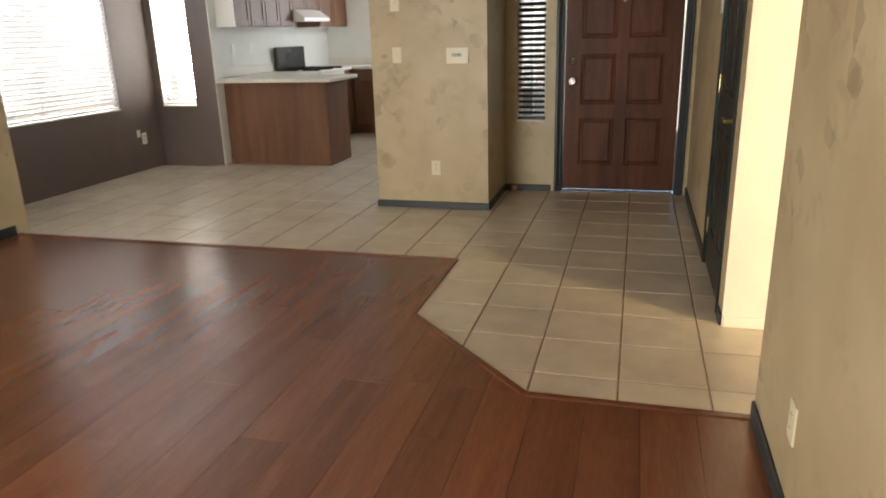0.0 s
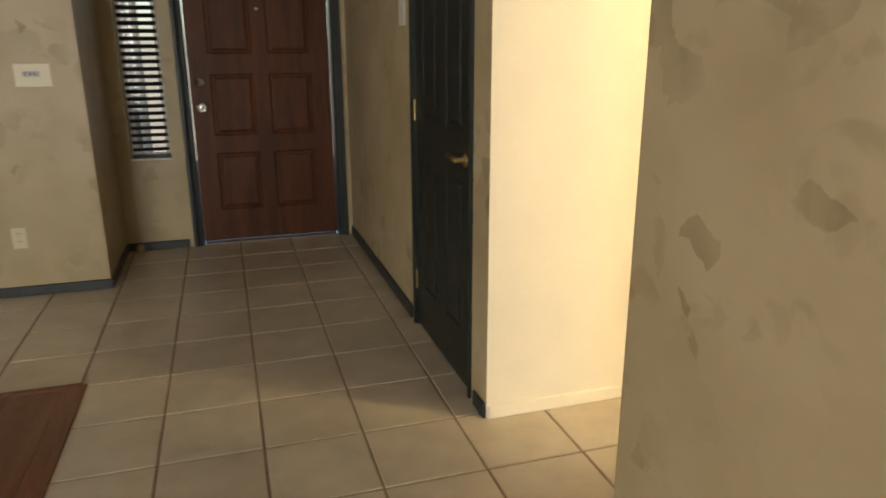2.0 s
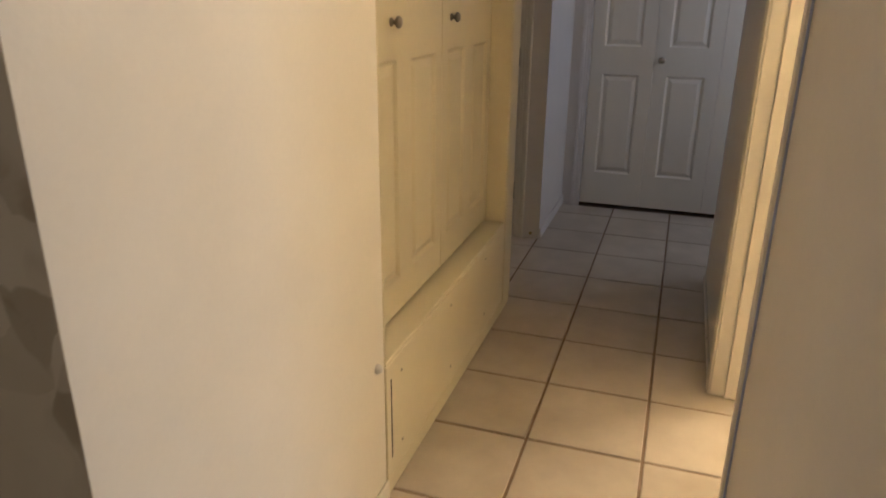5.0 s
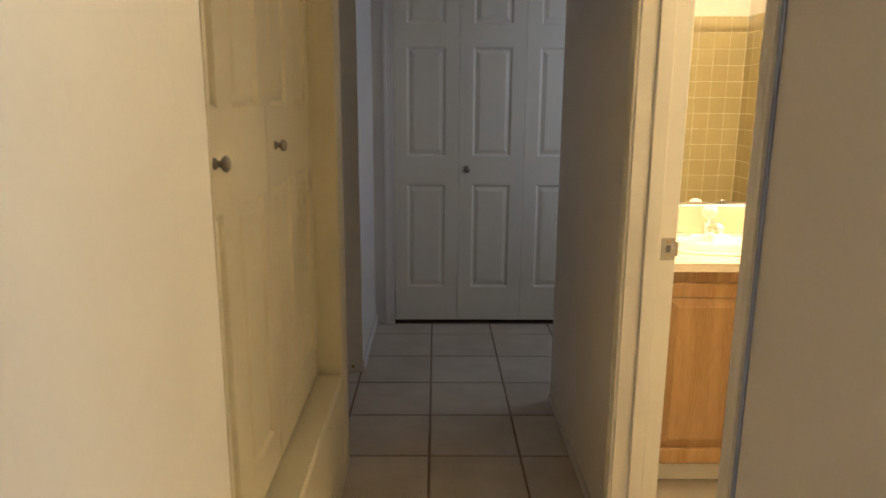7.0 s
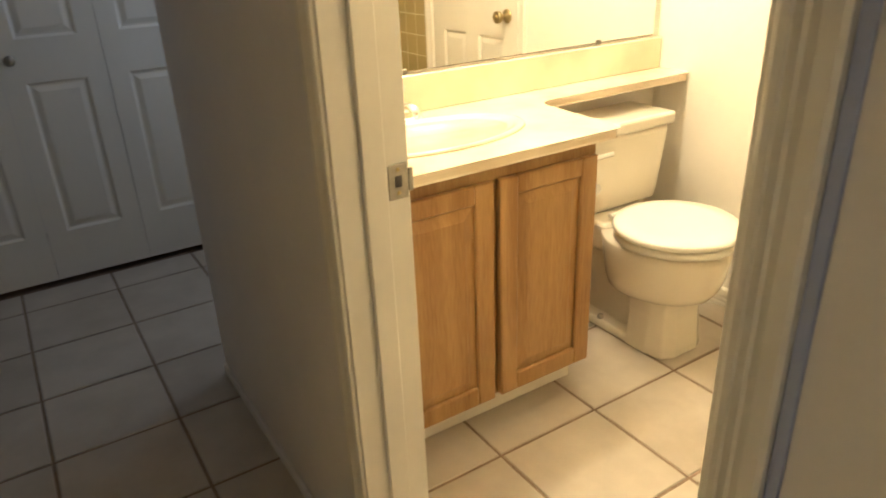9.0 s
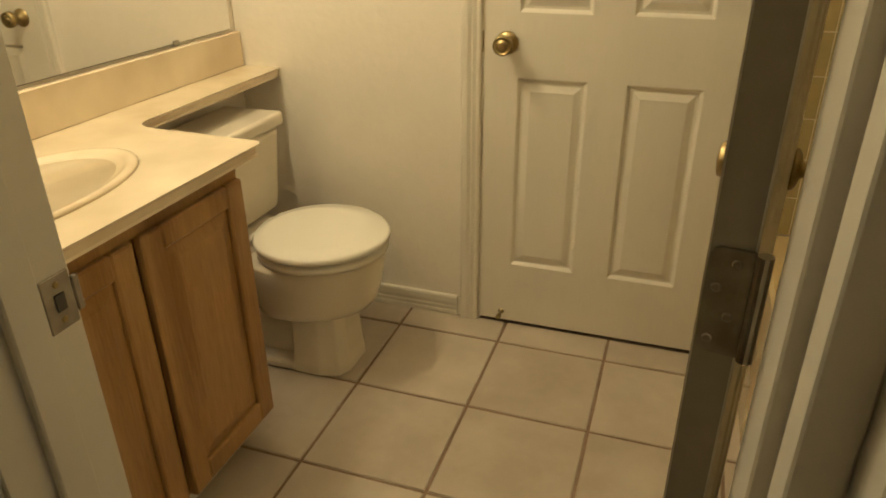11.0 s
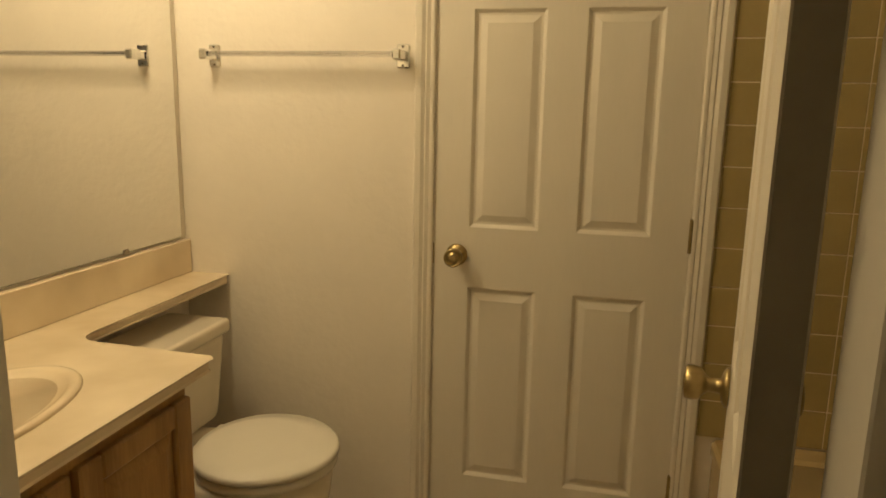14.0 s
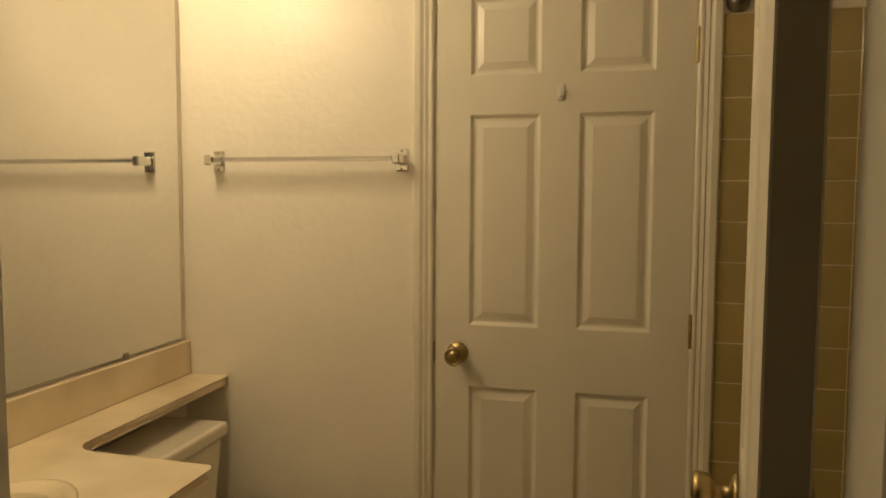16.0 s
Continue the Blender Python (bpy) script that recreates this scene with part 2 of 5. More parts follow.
KITCH = material("white_kitchen_paint", (0.74, 0.74, 0.70), 0.6, spread=0.03)
CEILM = material("white_ceiling_texture", (0.78, 0.76, 0.71), 0.9, spread=0.05, bump=0.8, fine=50, fine_bump=0.004)
TRIM = material("white_trim_enamel", (0.78, 0.73, 0.62), 0.33, spread=0.04, bump=0.05)
DOORW = material("white_door_enamel", (0.78, 0.73, 0.62), 0.36, spread=0.03, stretch=(1, 1, 0.15), bump=0.1, fine=120)
CABW = material("cream_cabinet_enamel", (0.76, 0.69, 0.49), 0.35, spread=0.04, bump=0.08)
DARKT = material("dark_slate_trim_paint", (0.028, 0.036, 0.040), 0.42, spread=0.2, bump=0.08)
GREEN = material("black_green_door_paint", (0.011, 0.018, 0.017), 0.35, spread=0.2, bump=0.06)
PLANK = wood("red_cherry_laminate", (0.118, 0.038, 0.017), (0.172, 0.060, 0.027), "Y", 0.27, piece=0.16, fine=8, coat=0.15, bump=0.01)
REDW = wood("red_brown_door_wood", (0.060, 0.020, 0.009), (0.125, 0.042, 0.019), "Z", 0.45, spec=0.25)
OAK = wood("honey_oak", (0.27, 0.14, 0.039), (0.42, 0.25, 0.085), "Z", 0.38, fine=11)
BROWNC = wood("brown_kitchen_wood", (0.13, 0.055, 0.026), (0.20, 0.090, 0.045), "Z", 0.5)
TILE = clouded("beige_floor_tile", (0.42, 0.355, 0.27), (0.585, 0.51, 0.405), 0.3)
GROUT = material("brown_grout", (0.25, 0.175, 0.115), 0.9, spread=0.3, scale=9)
MARBLE = material("swirled_cultured_marble", (0.75, 0.62, 0.42), 0.2, spread=0.09, scale=5, fine=18, tint=(0.79, 0.68, 0.49), bump=0.0, coat=0.3, detail=2.0, grain=0.2)
BONE = material("bone_porcelain", (0.78, 0.71, 0.57), 0.12, spread=0.02, bump=0.0, coat=0.4)
LID = material("white_seat_plastic", (0.83, 0.79, 0.68), 0.2, spread=0.02, bump=0.0)
WTILE = material("tan_glazed_wall_tile", (0.43, 0.345, 0.15), 0.15, spread=0.06, piece=0.05, bump=0.0, coat=0.2)
WGROUT = material("pale_wall_grout", (0.78, 0.68, 0.46), 0.8, spread=0.1)
BRASS = material("antique_brass", (0.40, 0.315, 0.15), 0.36, metal=1.0, spread=0.2, scale=30, bump=0.0)
PEWTER = material("tarnished_steel", (0.34, 0.31, 0.26), 0.36, metal=1.0, spread=0.25, scale=40, bump=0.05)
CHROME = material("chrome", (0.82, 0.82, 0.80), 0.07, metal=1.0, spread=0.04, bump=0.0)
MIRROR = material("mirror_silver", (0.90, 0.90, 0.88), 0.02, metal=1.0, spread=0.0, bump=0.0)
MIRROR.node_tree.nodes["Principled BSDF"].inputs["Roughness"].default_value = 0.0
for link in list(MIRROR.node_tree.nodes["Principled BSDF"].inputs["Roughness"].links):
    MIRROR.node_tree.links.remove(link)
BLACK = material("black_enamel", (0.012, 0.012, 0.013), 0.25, spread=0.2, bump=0.0)
WHITEP = material("white_plastic", (0.78, 0.77, 0.72), 0.35, spread=0.03, bump=0.0)
ALMOND = material("almond_plastic", (0.74, 0.68, 0.50), 0.35, spread=0.03, bump=0.0)
SLAT = thin_slat("white_vinyl_slat", (0.76, 0.72, 0.69), 0.22)
COUNTER = material("off_white_laminate", (0.72, 0.68, 0.60), 0.35, spread=0.05, bump=0.0)
ACRYL = clear_glass("clear_acrylic")
GLASS = clear_glass("window_glass")
PATCH = material("tan_scuffed_plaster", (0.42, 0.30, 0.17), 0.7, spread=0.2, scale=20)
STRIPE = material("blue_strip", (0.36, 0.40, 0.58), 0.6, spread=0.08, bump=0.05)
# dark colour stands in for shade inside closets, cupboard and latch hole
DARKIN = material("dark_interior_shade", (0.10, 0.09, 0.08), 0.8, spread=0.1)
GLOWB = material("lit_bulb_glass", (1.0, 0.80, 0.50), 0.4, spread=0.0, bump=0.0, glow=6.0)
GROUND = material("desert_ground", (0.30, 0.25, 0.19), 0.95, spread=0.25, scale=0.6, fine=8)
STUCCO = material("pale_stucco", (0.55, 0.48, 0.40), 0.9, spread=0.1, scale=2, fine=50)

# ---- building helpers ----
FRAMES = {}


def smooth(ob):
    for p in ob.data.polygons:
        p.use_smooth = True
    return ob


def mesh_from(name, bm, mats):
    me = bpy.data.meshes.new(name)
    bmesh.ops.recalc_face_normals(bm, faces=bm.faces)
    bm.to_mesh(me)
    bm.free()
    for m in mats if isinstance(mats, (list, tuple)) else [mats]:
        me.materials.append(m)
    return me


def thing(name, place, label, category, group="", kind="", turn=0.0):
    """An empty at the base of a thing, to which its parts belong."""
    ob = new(name)
    ob.empty_display_size = 0.1
    ob.matrix_world = pose(*place, 0, 0, turn)
    FRAMES[ob.name] = pose(*place, 0, 0, turn)
    return tagged(ob, label, category, group, kind)


def part(name, bm, mats, parent, label="", local=False, soft=False):
    """One mesh under a thing or under a part; its geometry is in the world's metres unless local."""
    m = FRAMES[parent.name]
    if not local:
        bm.transform(m.inverted())
    ob = new(name, mesh_from(name, bm, mats))
    ob.parent = parent
    FRAMES[ob.name] = m
    if soft:
        smooth(ob)
    return tagged(ob, label)


def solid(name, bm, mats, label, category, kind="structure", soft=False):
    ob = new(name, mesh_from(name, bm, mats))
    FRAMES[ob.name] = Matrix.Identity(4)
    if soft:
        smooth(ob)
    return tagged(ob, label, category, "", kind)


def box(x0, x1, y0, y1, z0, z1, bevel=0.0, bm=None, seg=1):
    own = bm is None
    one = bmesh.new()
    bmesh.ops.create_cube(one, size=1.0)
    one.transform(Matrix.Translation(((x0 + x1) / 2, (y0 + y1) / 2, (z0 + z1) / 2)) @ Matrix.Diagonal((abs(x1 - x0), abs(y1 - y0), abs(z1 - z0), 1)))
    if bevel:
        bmesh.ops.bevel(one, geom=one.edges[:], offset=bevel, segments=seg, affect="EDGES", profile=0.5)
    if own:
        return one
    return merge(bm, one)


def merge(bm, other):
    me = bpy.data.meshes.new("joint")
    other.to_mesh(me)
    other.free()
    bm.from_mesh(me)
    bpy.data.meshes.remove(me)
    return bm


def lathe(profile, start, axis, seg=24, bm=None):
    """Turns (radius, distance) pairs round an axis that starts at a point."""
    one = bmesh.new()
    rings = []
    for r, d in profile:
        rings.append([one.verts.new((r * math.cos(2 * math.pi * k / seg), r * math.sin(2 * math.pi * k / seg), d)) for k in range(seg)])
    for a, b in zip(rings, rings[1:]):
        for k in range(seg):
            one.faces.new((a[k], a[(k + 1) % seg], b[(k + 1) % seg], b[k]))
    one.faces.new(rings[0][::-1])
    one.faces.new(rings[-1])
    q = Vector((0, 0, 1)).rotation_difference(Vector(axis))
    one.transform(Matrix.Translation(start) @ q.to_matrix().to_4x4())
    return one if bm is None else merge(bm, one)


def prism(points, z0, z1, bevel=0.0, seg=1):
    """An upright prism over a plan outline."""
    one = bmesh.new()
    low = [one.verts.new((x, y, z0)) for x, y in points]
    high = [one.verts.new((x, y, z1)) for x, y in points]
    n = len(points)
    for k in range(n):
        one.faces.new((low[k], low[(k + 1) % n], high[(k + 1) % n], high[k]))
    one.faces.new(low[::-1])
    top = one.faces.new(high)
    if bevel:
        bmesh.ops.bevel(one, geom=top.edges[:], offset=bevel, segments=seg, affect="EDGES", profile=0.5)
    return one


def loft(rings, closed_top=True):
    one = bmesh.new()
    rows = [[one.verts.new(p) for p in ring] for ring in rings]
    n = len(rows[0])
    for a, b in zip(rows, rows[1:]):
        for k in range(n):
            one.faces.new((a[k], a[(k + 1) % n], b[(k + 1) % n], b[k]))
    one.faces.new(rows[0][::-1])
    if closed_top:
        one.faces.new(rows[-1])
    return one


def wall(name, along, near, far, a0, a1, z0, z1, mats, label, holes=()):
    """A wall with thickness along x or y, from near to far across it, with openings (a0, a1, z0, z1) right through.
    mats: the near side, the far side, and the ends and reveals."""
    bm = bmesh.new()
    us = sorted({a0, a1, *(h[0] for h in holes), *(h[1] for h in holes)})
    zs = sorted({z0, z1, *(h[2] for h in holes), *(h[3] for h in holes)})
    us, zs = [u for u in us if a0 <= u <= a1], [z for z in zs if z0 <= z <= z1]
    full = {(i, j) for i in range(len(us) - 1) for j in range(len(zs) - 1)
            if not any(h[0] <= us[i] < h[1] and h[2] <= zs[j] < h[3] for h in holes)}

    def spot(u, v, z):
        return (u, v, z) if along == "x" else (v, u, z)

    def quad(points, slot):
        f = bm.faces.new([bm.verts.new(spot(*p)) for p in points])
        f.material_index = slot

    for i, j in full:
        u, w, z, t = us[i], us[i + 1], zs[j], zs[j + 1]
        quad([(u, near, z), (w, near, z), (w, near, t), (u, near, t)], 0)
        quad([(u, far, z), (w, far, z), (w, far, t), (u, far, t)], 1)
        for di, dj, e in ((-1, 0, [(u, z), (u, t)]), (1, 0, [(w, z), (w, t)]), (0, -1, [(u, z), (w, z)]), (0, 1, [(u, t), (w, t)])):
            if (i + di, j + dj) not in full:
                (p, q), (r, s) = e
                quad([(p, near, q), (r, near, s), (r, far, s), (p, far, q)], 2)
    bmesh.ops.remove_doubles(bm, verts=bm.verts[:], dist=1e-5)
    return solid(name, bm, mats, label, "wall")


def ledge(name, x0, x1, y0, y1, z0, z1, mat, label, category="baseboard", bevel=0.004):
    return solid(name, box(x0, x1, y0, y1, z0, z1, bevel), mat, label, category)


def molding(run, origin, out, side, length, width=0.057, depth=0.017):
    """A stepped casing strip: runs along one unit vector, as wide as the second and as deep as the third."""
    steps = [(0, 0), (0, 0.55), (0.08, 0.75), (0.2, 0.75), (0.24, 0.6), (0.42, 0.85), (0.48, 0.7), (0.66, 1.0), (0.92, 1.0), (1.0, 0.8), (1.0, 0)]
    one = bmesh.new()
    o, r, s, d = (Vector(v) for v in (origin, run, side, out))
    a = [one.verts.new(o + s * (u * width) + d * (v * depth)) for u, v in steps]
    b = [one.verts.new(o + r * length + s * (u * width) + d * (v * depth)) for u, v in steps]
    n = len(steps)
    for k in range(n):
        one.faces.new((a[k], a[(k + 1) % n], b[(k + 1) % n], b[k]))
    one.faces.new(a[::-1])
    one.faces.new(b)
    return one


def panel_slab(w, h, thick, panels, edge=0.010):
    """A moulded door leaf: x across, z up, faces at y = 0 and y = thick, with raised panels (x0, x1, z0, z1) on both."""
    bm = bmesh.new()
    xs = sorted({0, w, *(p[0] for p in panels), *(p[1] for p in panels)})
    zs = sorted({0, h, *(p[2] for p in panels), *(p[3] for p in panels)})
    inset = [(0, 0), (edge * 0.5, 0.004), (edge, 0.0095), (edge * 1.7, 0.0095), (edge * 3.7, 0.002)]
    for side in (0, 1):
        base, sign = (0, 1) if side == 0 else (thick, -1)
        for i in range(len(xs) - 1):
            for j in range(len(zs) - 1):
                if any(p[0] <= xs[i] < p[1] and p[2] <= zs[j] < p[3] for p in panels):
                    continue
                c = [(xs[i], zs[j]), (xs[i + 1], zs[j]), (xs[i + 1], zs[j + 1]), (xs[i], zs[j + 1])]
                bm.faces.new([bm.verts.new((x, base, z)) for x, z in c])
        for x0, x1, z0, z1 in panels:
            rings = []
            for n, d in inset:
                y = base + sign * d
                rings.append([bm.verts.new(v) for v in ((x0 + n, y, z0 + n), (x1 - n, y, z0 + n), (x1 - n, y, z1 - n), (x0 + n, y, z1 - n))])
            for a, b in zip(rings, rings[1:]):
                for k in range(4):
                    bm.faces.new((a[k], a[(k + 1) % 4], b[(k + 1) % 4], b[k]))
            bm.faces.new(rings[-1])
    for c in ([(0, 0, 0), (w, 0, 0), (w, thick, 0), (0, thick, 0)], [(0, 0, h), (w, 0, h), (w, thick, h), (0, thick, h)],
              [(0, 0, 0), (0, thick, 0), (0, thick, h), (0, 0, h)], [(w, 0, 0), (w, thick, 0), (w, thick, h), (w, 0, h)]):
        bm.faces.new([bm.verts.new(v) for v in c])
    bmesh.ops.remove_doubles(bm, verts=bm.verts[:], dist=1e-5)
    return bm


def six(w, stile=0.109, mid=0.119):
    """The six panels of a common door leaf of width w."""
    a, b = (stile, (w - mid) / 2), ((w + mid) / 2, w - stile)
    return [(*c, *z) for c in (a, b) for z in ((0.212, 0.812), (0.992, 1.597), (1.706, 1.925))]


def knob(place, axis, parent, mat=BRASS, size=1.0, local=False, name="knob", label="antique brass door knob"):
    s = size
    prof = [(0.031, 0), (0.032, 0.004), (0.026, 0.009), (0.012, 0.013), (0.011, 0.030), (0.017, 0.036), (0.026, 0.044), (0.0275, 0.055),
            (0.0265, 0.064), (0.022, 0.066), (0.0215, 0.0645), (0.015, 0.0645), (0.0145, 0.067), (0.008, 0.068), (0.002, 0.068)]
    return part(name, lathe([(r * s, d * s) for r, d in prof], place, axis, 28), mat, parent, label, local=local, soft=True)


def hinge(place, parent, local=False, mat=BRASS, h=0.09):
    """A butt hinge seen edge on: knuckles and the edges of its leaves."""
    x, y, z = place
    bm = lathe([(0.0055, 0), (0.0055, h)], (x, y, z - h / 2), (0, 0, 1), 12)
    for k in range(1, 3):
        lathe([(0.0062, 0), (0.0062, 0.001)], (x, y, z - h / 2 + h * k / 3), (0, 0, 1), 12, bm)
    lathe([(0.004, 0), (0.004, 0.004)], (x, y, z + h / 2), (0, 0, 1), 12, bm)
    return part("hinge", bm, mat, parent, "tarnished brass butt hinge", local=local)

# ---- large structure ----
WX, WN, HS, HN, BS, BE = 0.81, 2.70, -0.87, -0.045, -2.50, 3.300   # living wall, front wall, hall walls, bath walls

solid("ground", prism([(-400, -400), (400, -400), (400, 400), (-400, 400)], -0.3, -0.2), GROUND, "bare tan desert yard round the house", "ground")
solid("floor_slab", prism([(-4.9, -5.4), (5.5, -5.4), (5.5, 6.8), (-4.9, 6.8)], -0.15, -0.0038), GROUT, "brown grout bed under the floor tiles", "floor")
solid("ceiling", prism([(-5.0, -5.5), (5.6, -5.5), (5.6, 6.9), (-5.0, 6.9)], CEIL, CEIL + 0.15), CEILM, "white textured plaster ceiling", "ceiling")

wall("wall_living_east", "y", WX, WX + 0.12, -5.3, HS, 0, CEIL, [FAUX, BATH, HALL], "tan glazed plaster wall with trowel patches")
wall("wall_hall_south", "x", -1.0, HS, WX + 0.12, 3.43, 0, CEIL, [BATH, HALL, TRIM], "off-white hall wall pierced by the bathroom doorway", [(1.781, 2.506, 0, 2.055)])
wall("wall_hall_jog", "y", 3.43, 3.55, -1.8, HS, 0, CEIL, [BATH, HALL, HALL], "off-white wall where the hall widens")
wall("wall_hall_recess", "x", -1.92, -1.80, 3.43, 4.72, 0, CEIL, [HALL, HALL, HALL], "unseen off-white wall of the hall recess with an added window opening", [(3.75, 4.40, 0.95, 2.0)])
wall("wall_hall_end", "y", 4.60, 4.72, -1.80, -0.01, 0, CEIL, [HALL, HALL, HALL], "off-white wall round the folding closet doors", [(-1.60, -0.113, 0, 2.05)])
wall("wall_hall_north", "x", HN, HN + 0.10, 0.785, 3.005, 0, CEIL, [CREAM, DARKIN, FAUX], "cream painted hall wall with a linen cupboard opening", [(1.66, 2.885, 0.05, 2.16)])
wall("wall_hall_northeast", "x", -0.01, 0.11, 3.87, 4.72, 0, CEIL, [HALL, HALL, HALL], "off-white hall wall beside the folding doors")
wall("wall_alcove_east", "y", 3.87, 3.99, 0.11, 1.3, 0, CEIL, [HALL, HALL, HALL], "off-white alcove wall with a bedroom door", [(0.125, 0.86, 0, 2.05)])
wall("wall_alcove_west", "y", 2.888, 3.005, HN + 0.10, 1.3, 0, CEIL, [HALL, HALL, HALL], "off-white alcove wall behind the linen cupboard")
wall("wall_alcove_north", "x", 1.3, 1.42, 2.888, 3.99, 0, CEIL, [HALL, HALL, HALL], "off-white wall closing the alcove")
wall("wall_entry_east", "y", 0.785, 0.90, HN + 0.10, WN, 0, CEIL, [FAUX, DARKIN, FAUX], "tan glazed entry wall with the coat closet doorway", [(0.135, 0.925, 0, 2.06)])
wall("wall_closet_back", "y", 1.60, 1.72, HN + 0.10, WN, 0, CEIL, [DARKIN, DARKIN, DARKIN], "unseen coat closet back wall, shade put into its dark colour")
wall("wall_front", "x", WN, WN + 0.14, -0.72, 1.72, 0, CEIL, [FAUX, STUCCO, FAUX], "tan front wall with entry door and narrow window", [(-0.63, -0.385, 0.60, 2.05), (-0.285, 0.735, 0, 2.10)])
wall("wall_pillar_south", "x", 1.95, 2.07, -1.63, -0.725, 0, CEIL, [FAUX, DARKIN, FAUX], "tan glazed plaster face of the pantry block")
wall("wall_pillar_east", "y", -0.845, -0.725, 2.07, WN + 0.14, 0, CEIL, [DARKIN, FAUX, FAUX], "tan glazed plaster side of the pantry block")
wall("wall_pillar_west", "y", -1.63, -1.51, 2.07, 4.3, 0, CEIL, [KITCH, DARKIN, KITCH], "white kitchen side of the pantry block")
wall("wall_kitchen_step", "x", 4.3, 4.42, -1.63, -0.72, 0, CEIL, [KITCH, STUCCO, KITCH], "white kitchen wall")
wall("wall_kitchen_east", "y", -1.0, -0.88, 4.42, 6.77, 0, CEIL, [KITCH, STUCCO, KITCH], "white kitchen wall")
wall("wall_kitchen_north", "x", 6.65, 6.77, -4.2, -0.88, 0, CEIL, [KITCH, STUCCO, KITCH], "white kitchen wall with an unseen added window over the worktop", [(-2.9, -1.9, 1.15, 2.05)])
wall("wall_kitchen_west", "y", -4.22, -4.10, 3.58, 6.77, 0, CEIL, [STUCCO, KITCH, KITCH], "white kitchen wall behind the range")
wall("wall_dining_north", "x", 3.46, 3.58, -4.87, -3.985, 0, CEIL, [TAUPE, KITCH, KITCH], "taupe dining wall with a narrow window and white end", [(-4.665, -4.255, 0.645, 2.02)])
wall("wall_dining_west", "y", -4.87, -4.75, 0.67, 3.46, 0, CEIL, [STUCCO, TAUPE, TAUPE], "taupe dining wall with a wide window", [(0.95, 2.86, 0.665, 2.05)])
wall("wall_dining_south", "x", 0.67, 0.79, -4.75, -4.0, 0, CEIL, [FAUX, TAUPE, FAUX], "short wall between living room and dining area")
wall("wall_living_west", "y", -4.12, -4.0, -5.3, 0.67, 0, CEIL, [STUCCO, FAUX, FAUX], "tan glazed plaster living room wall")
wall("wall_living_south", "x", -5.42, -5.3, -4.12, 3.41, 0, CEIL, [STUCCO, FAUX, FAUX], "unseen tan living room wall with an added window opening", [(-3.1, -1.3, 0.1, 2.1)])
wall("wall_bath_east", "y", BE, BE + 0.14, -2.61, -1.0, 0, CEIL, [BATH, HALL, BATH], "cream bathroom wall behind the vanity")
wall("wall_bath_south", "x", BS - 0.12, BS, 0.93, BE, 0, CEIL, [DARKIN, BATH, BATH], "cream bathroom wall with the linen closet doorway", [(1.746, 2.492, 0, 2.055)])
# three unseen walls, added to stop outside light leaking round the hall doors
wall("wall_block_east", "y", 5.30, 5.42, -1.92, 1.42, 0, CEIL, [HALL, STUCCO, HALL], "unseen wall added to block daylight behind the folding doors")
wall("wall_block_south", "x", -1.92, -1.80, 4.72, 5.30, 0, CEIL, [STUCCO, HALL, HALL], "unseen wall added to block daylight south of the folding doors")
wall("wall_block_north", "x", 1.30, 1.42, 3.99, 5.30, 0, CEIL, [HALL, STUCCO, HALL], "unseen wall added to block daylight behind the alcove door")
wall("wall_bath_closet", "x", -3.3, -3.2, 0.93, BE, 0, CEIL, [DARKIN, DARKIN, DARKIN], "unseen linen closet back wall, shade put into its dark colour")

# ---- floor edges, baseboards ----
def strip(name, p, q, width, z1, mat, label):
    a, b = Vector((*p, 0)), Vector((*q, 0))
    n = (b - a).normalized().cross(Vector((0, 0, 1))) * width / 2
    return solid(name, prism([(v.x, v.y) for v in (a + n, b + n, b - n, a - n)], -0.004, z1, 0.003), mat, label, "trim")


EDGE = [(-4.0, 0.69), (-0.672, 0.69), (-0.672, -0.188), (-0.005, -0.870), (WX, -0.870)]
for k, (p, q) in enumerate(zip(EDGE, EDGE[1:])):
    strip("trim_threshold", p, q, 0.034, 0.007, PLANK, "red-brown laminate edge strip between planks and tiles")

ledge("baseboard_living", WX - 0.012, WX, -5.3, HS - 0.002, 0, 0.075, DARKT, "dark slate painted baseboard along the tan wall")
ledge("baseboard_pillar", -1.642, -0.713, 1.938, 1.95, 0, 0.055, DARKT, "dark slate painted baseboard on the pantry block")
ledge("baseboard_pillar", -0.725, -0.713, 1.951, WN, 0, 0.055, DARKT, "dark slate painted baseboard on the pantry block")
ledge("baseboard_front", -0.713, -0.33, WN - 0.012, WN, 0, 0.055, DARKT, "dark slate painted baseboard under the narrow window")
ledge("baseboard_entry", 0.773, 0.785, 0.985, WN - 0.02, 0, 0.07, DARKT, "dark slate painted baseboard of the entry")
ledge("baseboard_entry", 0.773, 0.785, HN + 0.002, 0.075, 0, 0.06, DARKT, "dark slate painted baseboard beside the coat closet")
ledge("baseboard_living_west", -4.0, -3.988, -5.3, 0.67, 0, 0.075, DARKT, "dark slate painted baseboard")
ledge("baseboard_hall_north", 0.79, 1.66, HN - 0.010, HN, 0, 0.055, CREAM, "cream painted low baseboard")
ledge("baseboard_hall_south", 2.542, 3.55, HS, HS + 0.008, 0, 0.04, HALL, "off-white painted low baseboard")
ledge("baseboard_hall_south", WX + 0.003, 1.734, HS, HS + 0.008, 0, 0.04, HALL, "off-white painted low baseboard")
ledge("baseboard_hall_end", 3.875, 4.60, -0.020, -0.010, 0, 0.06, HALL, "off-white painted low baseboard")
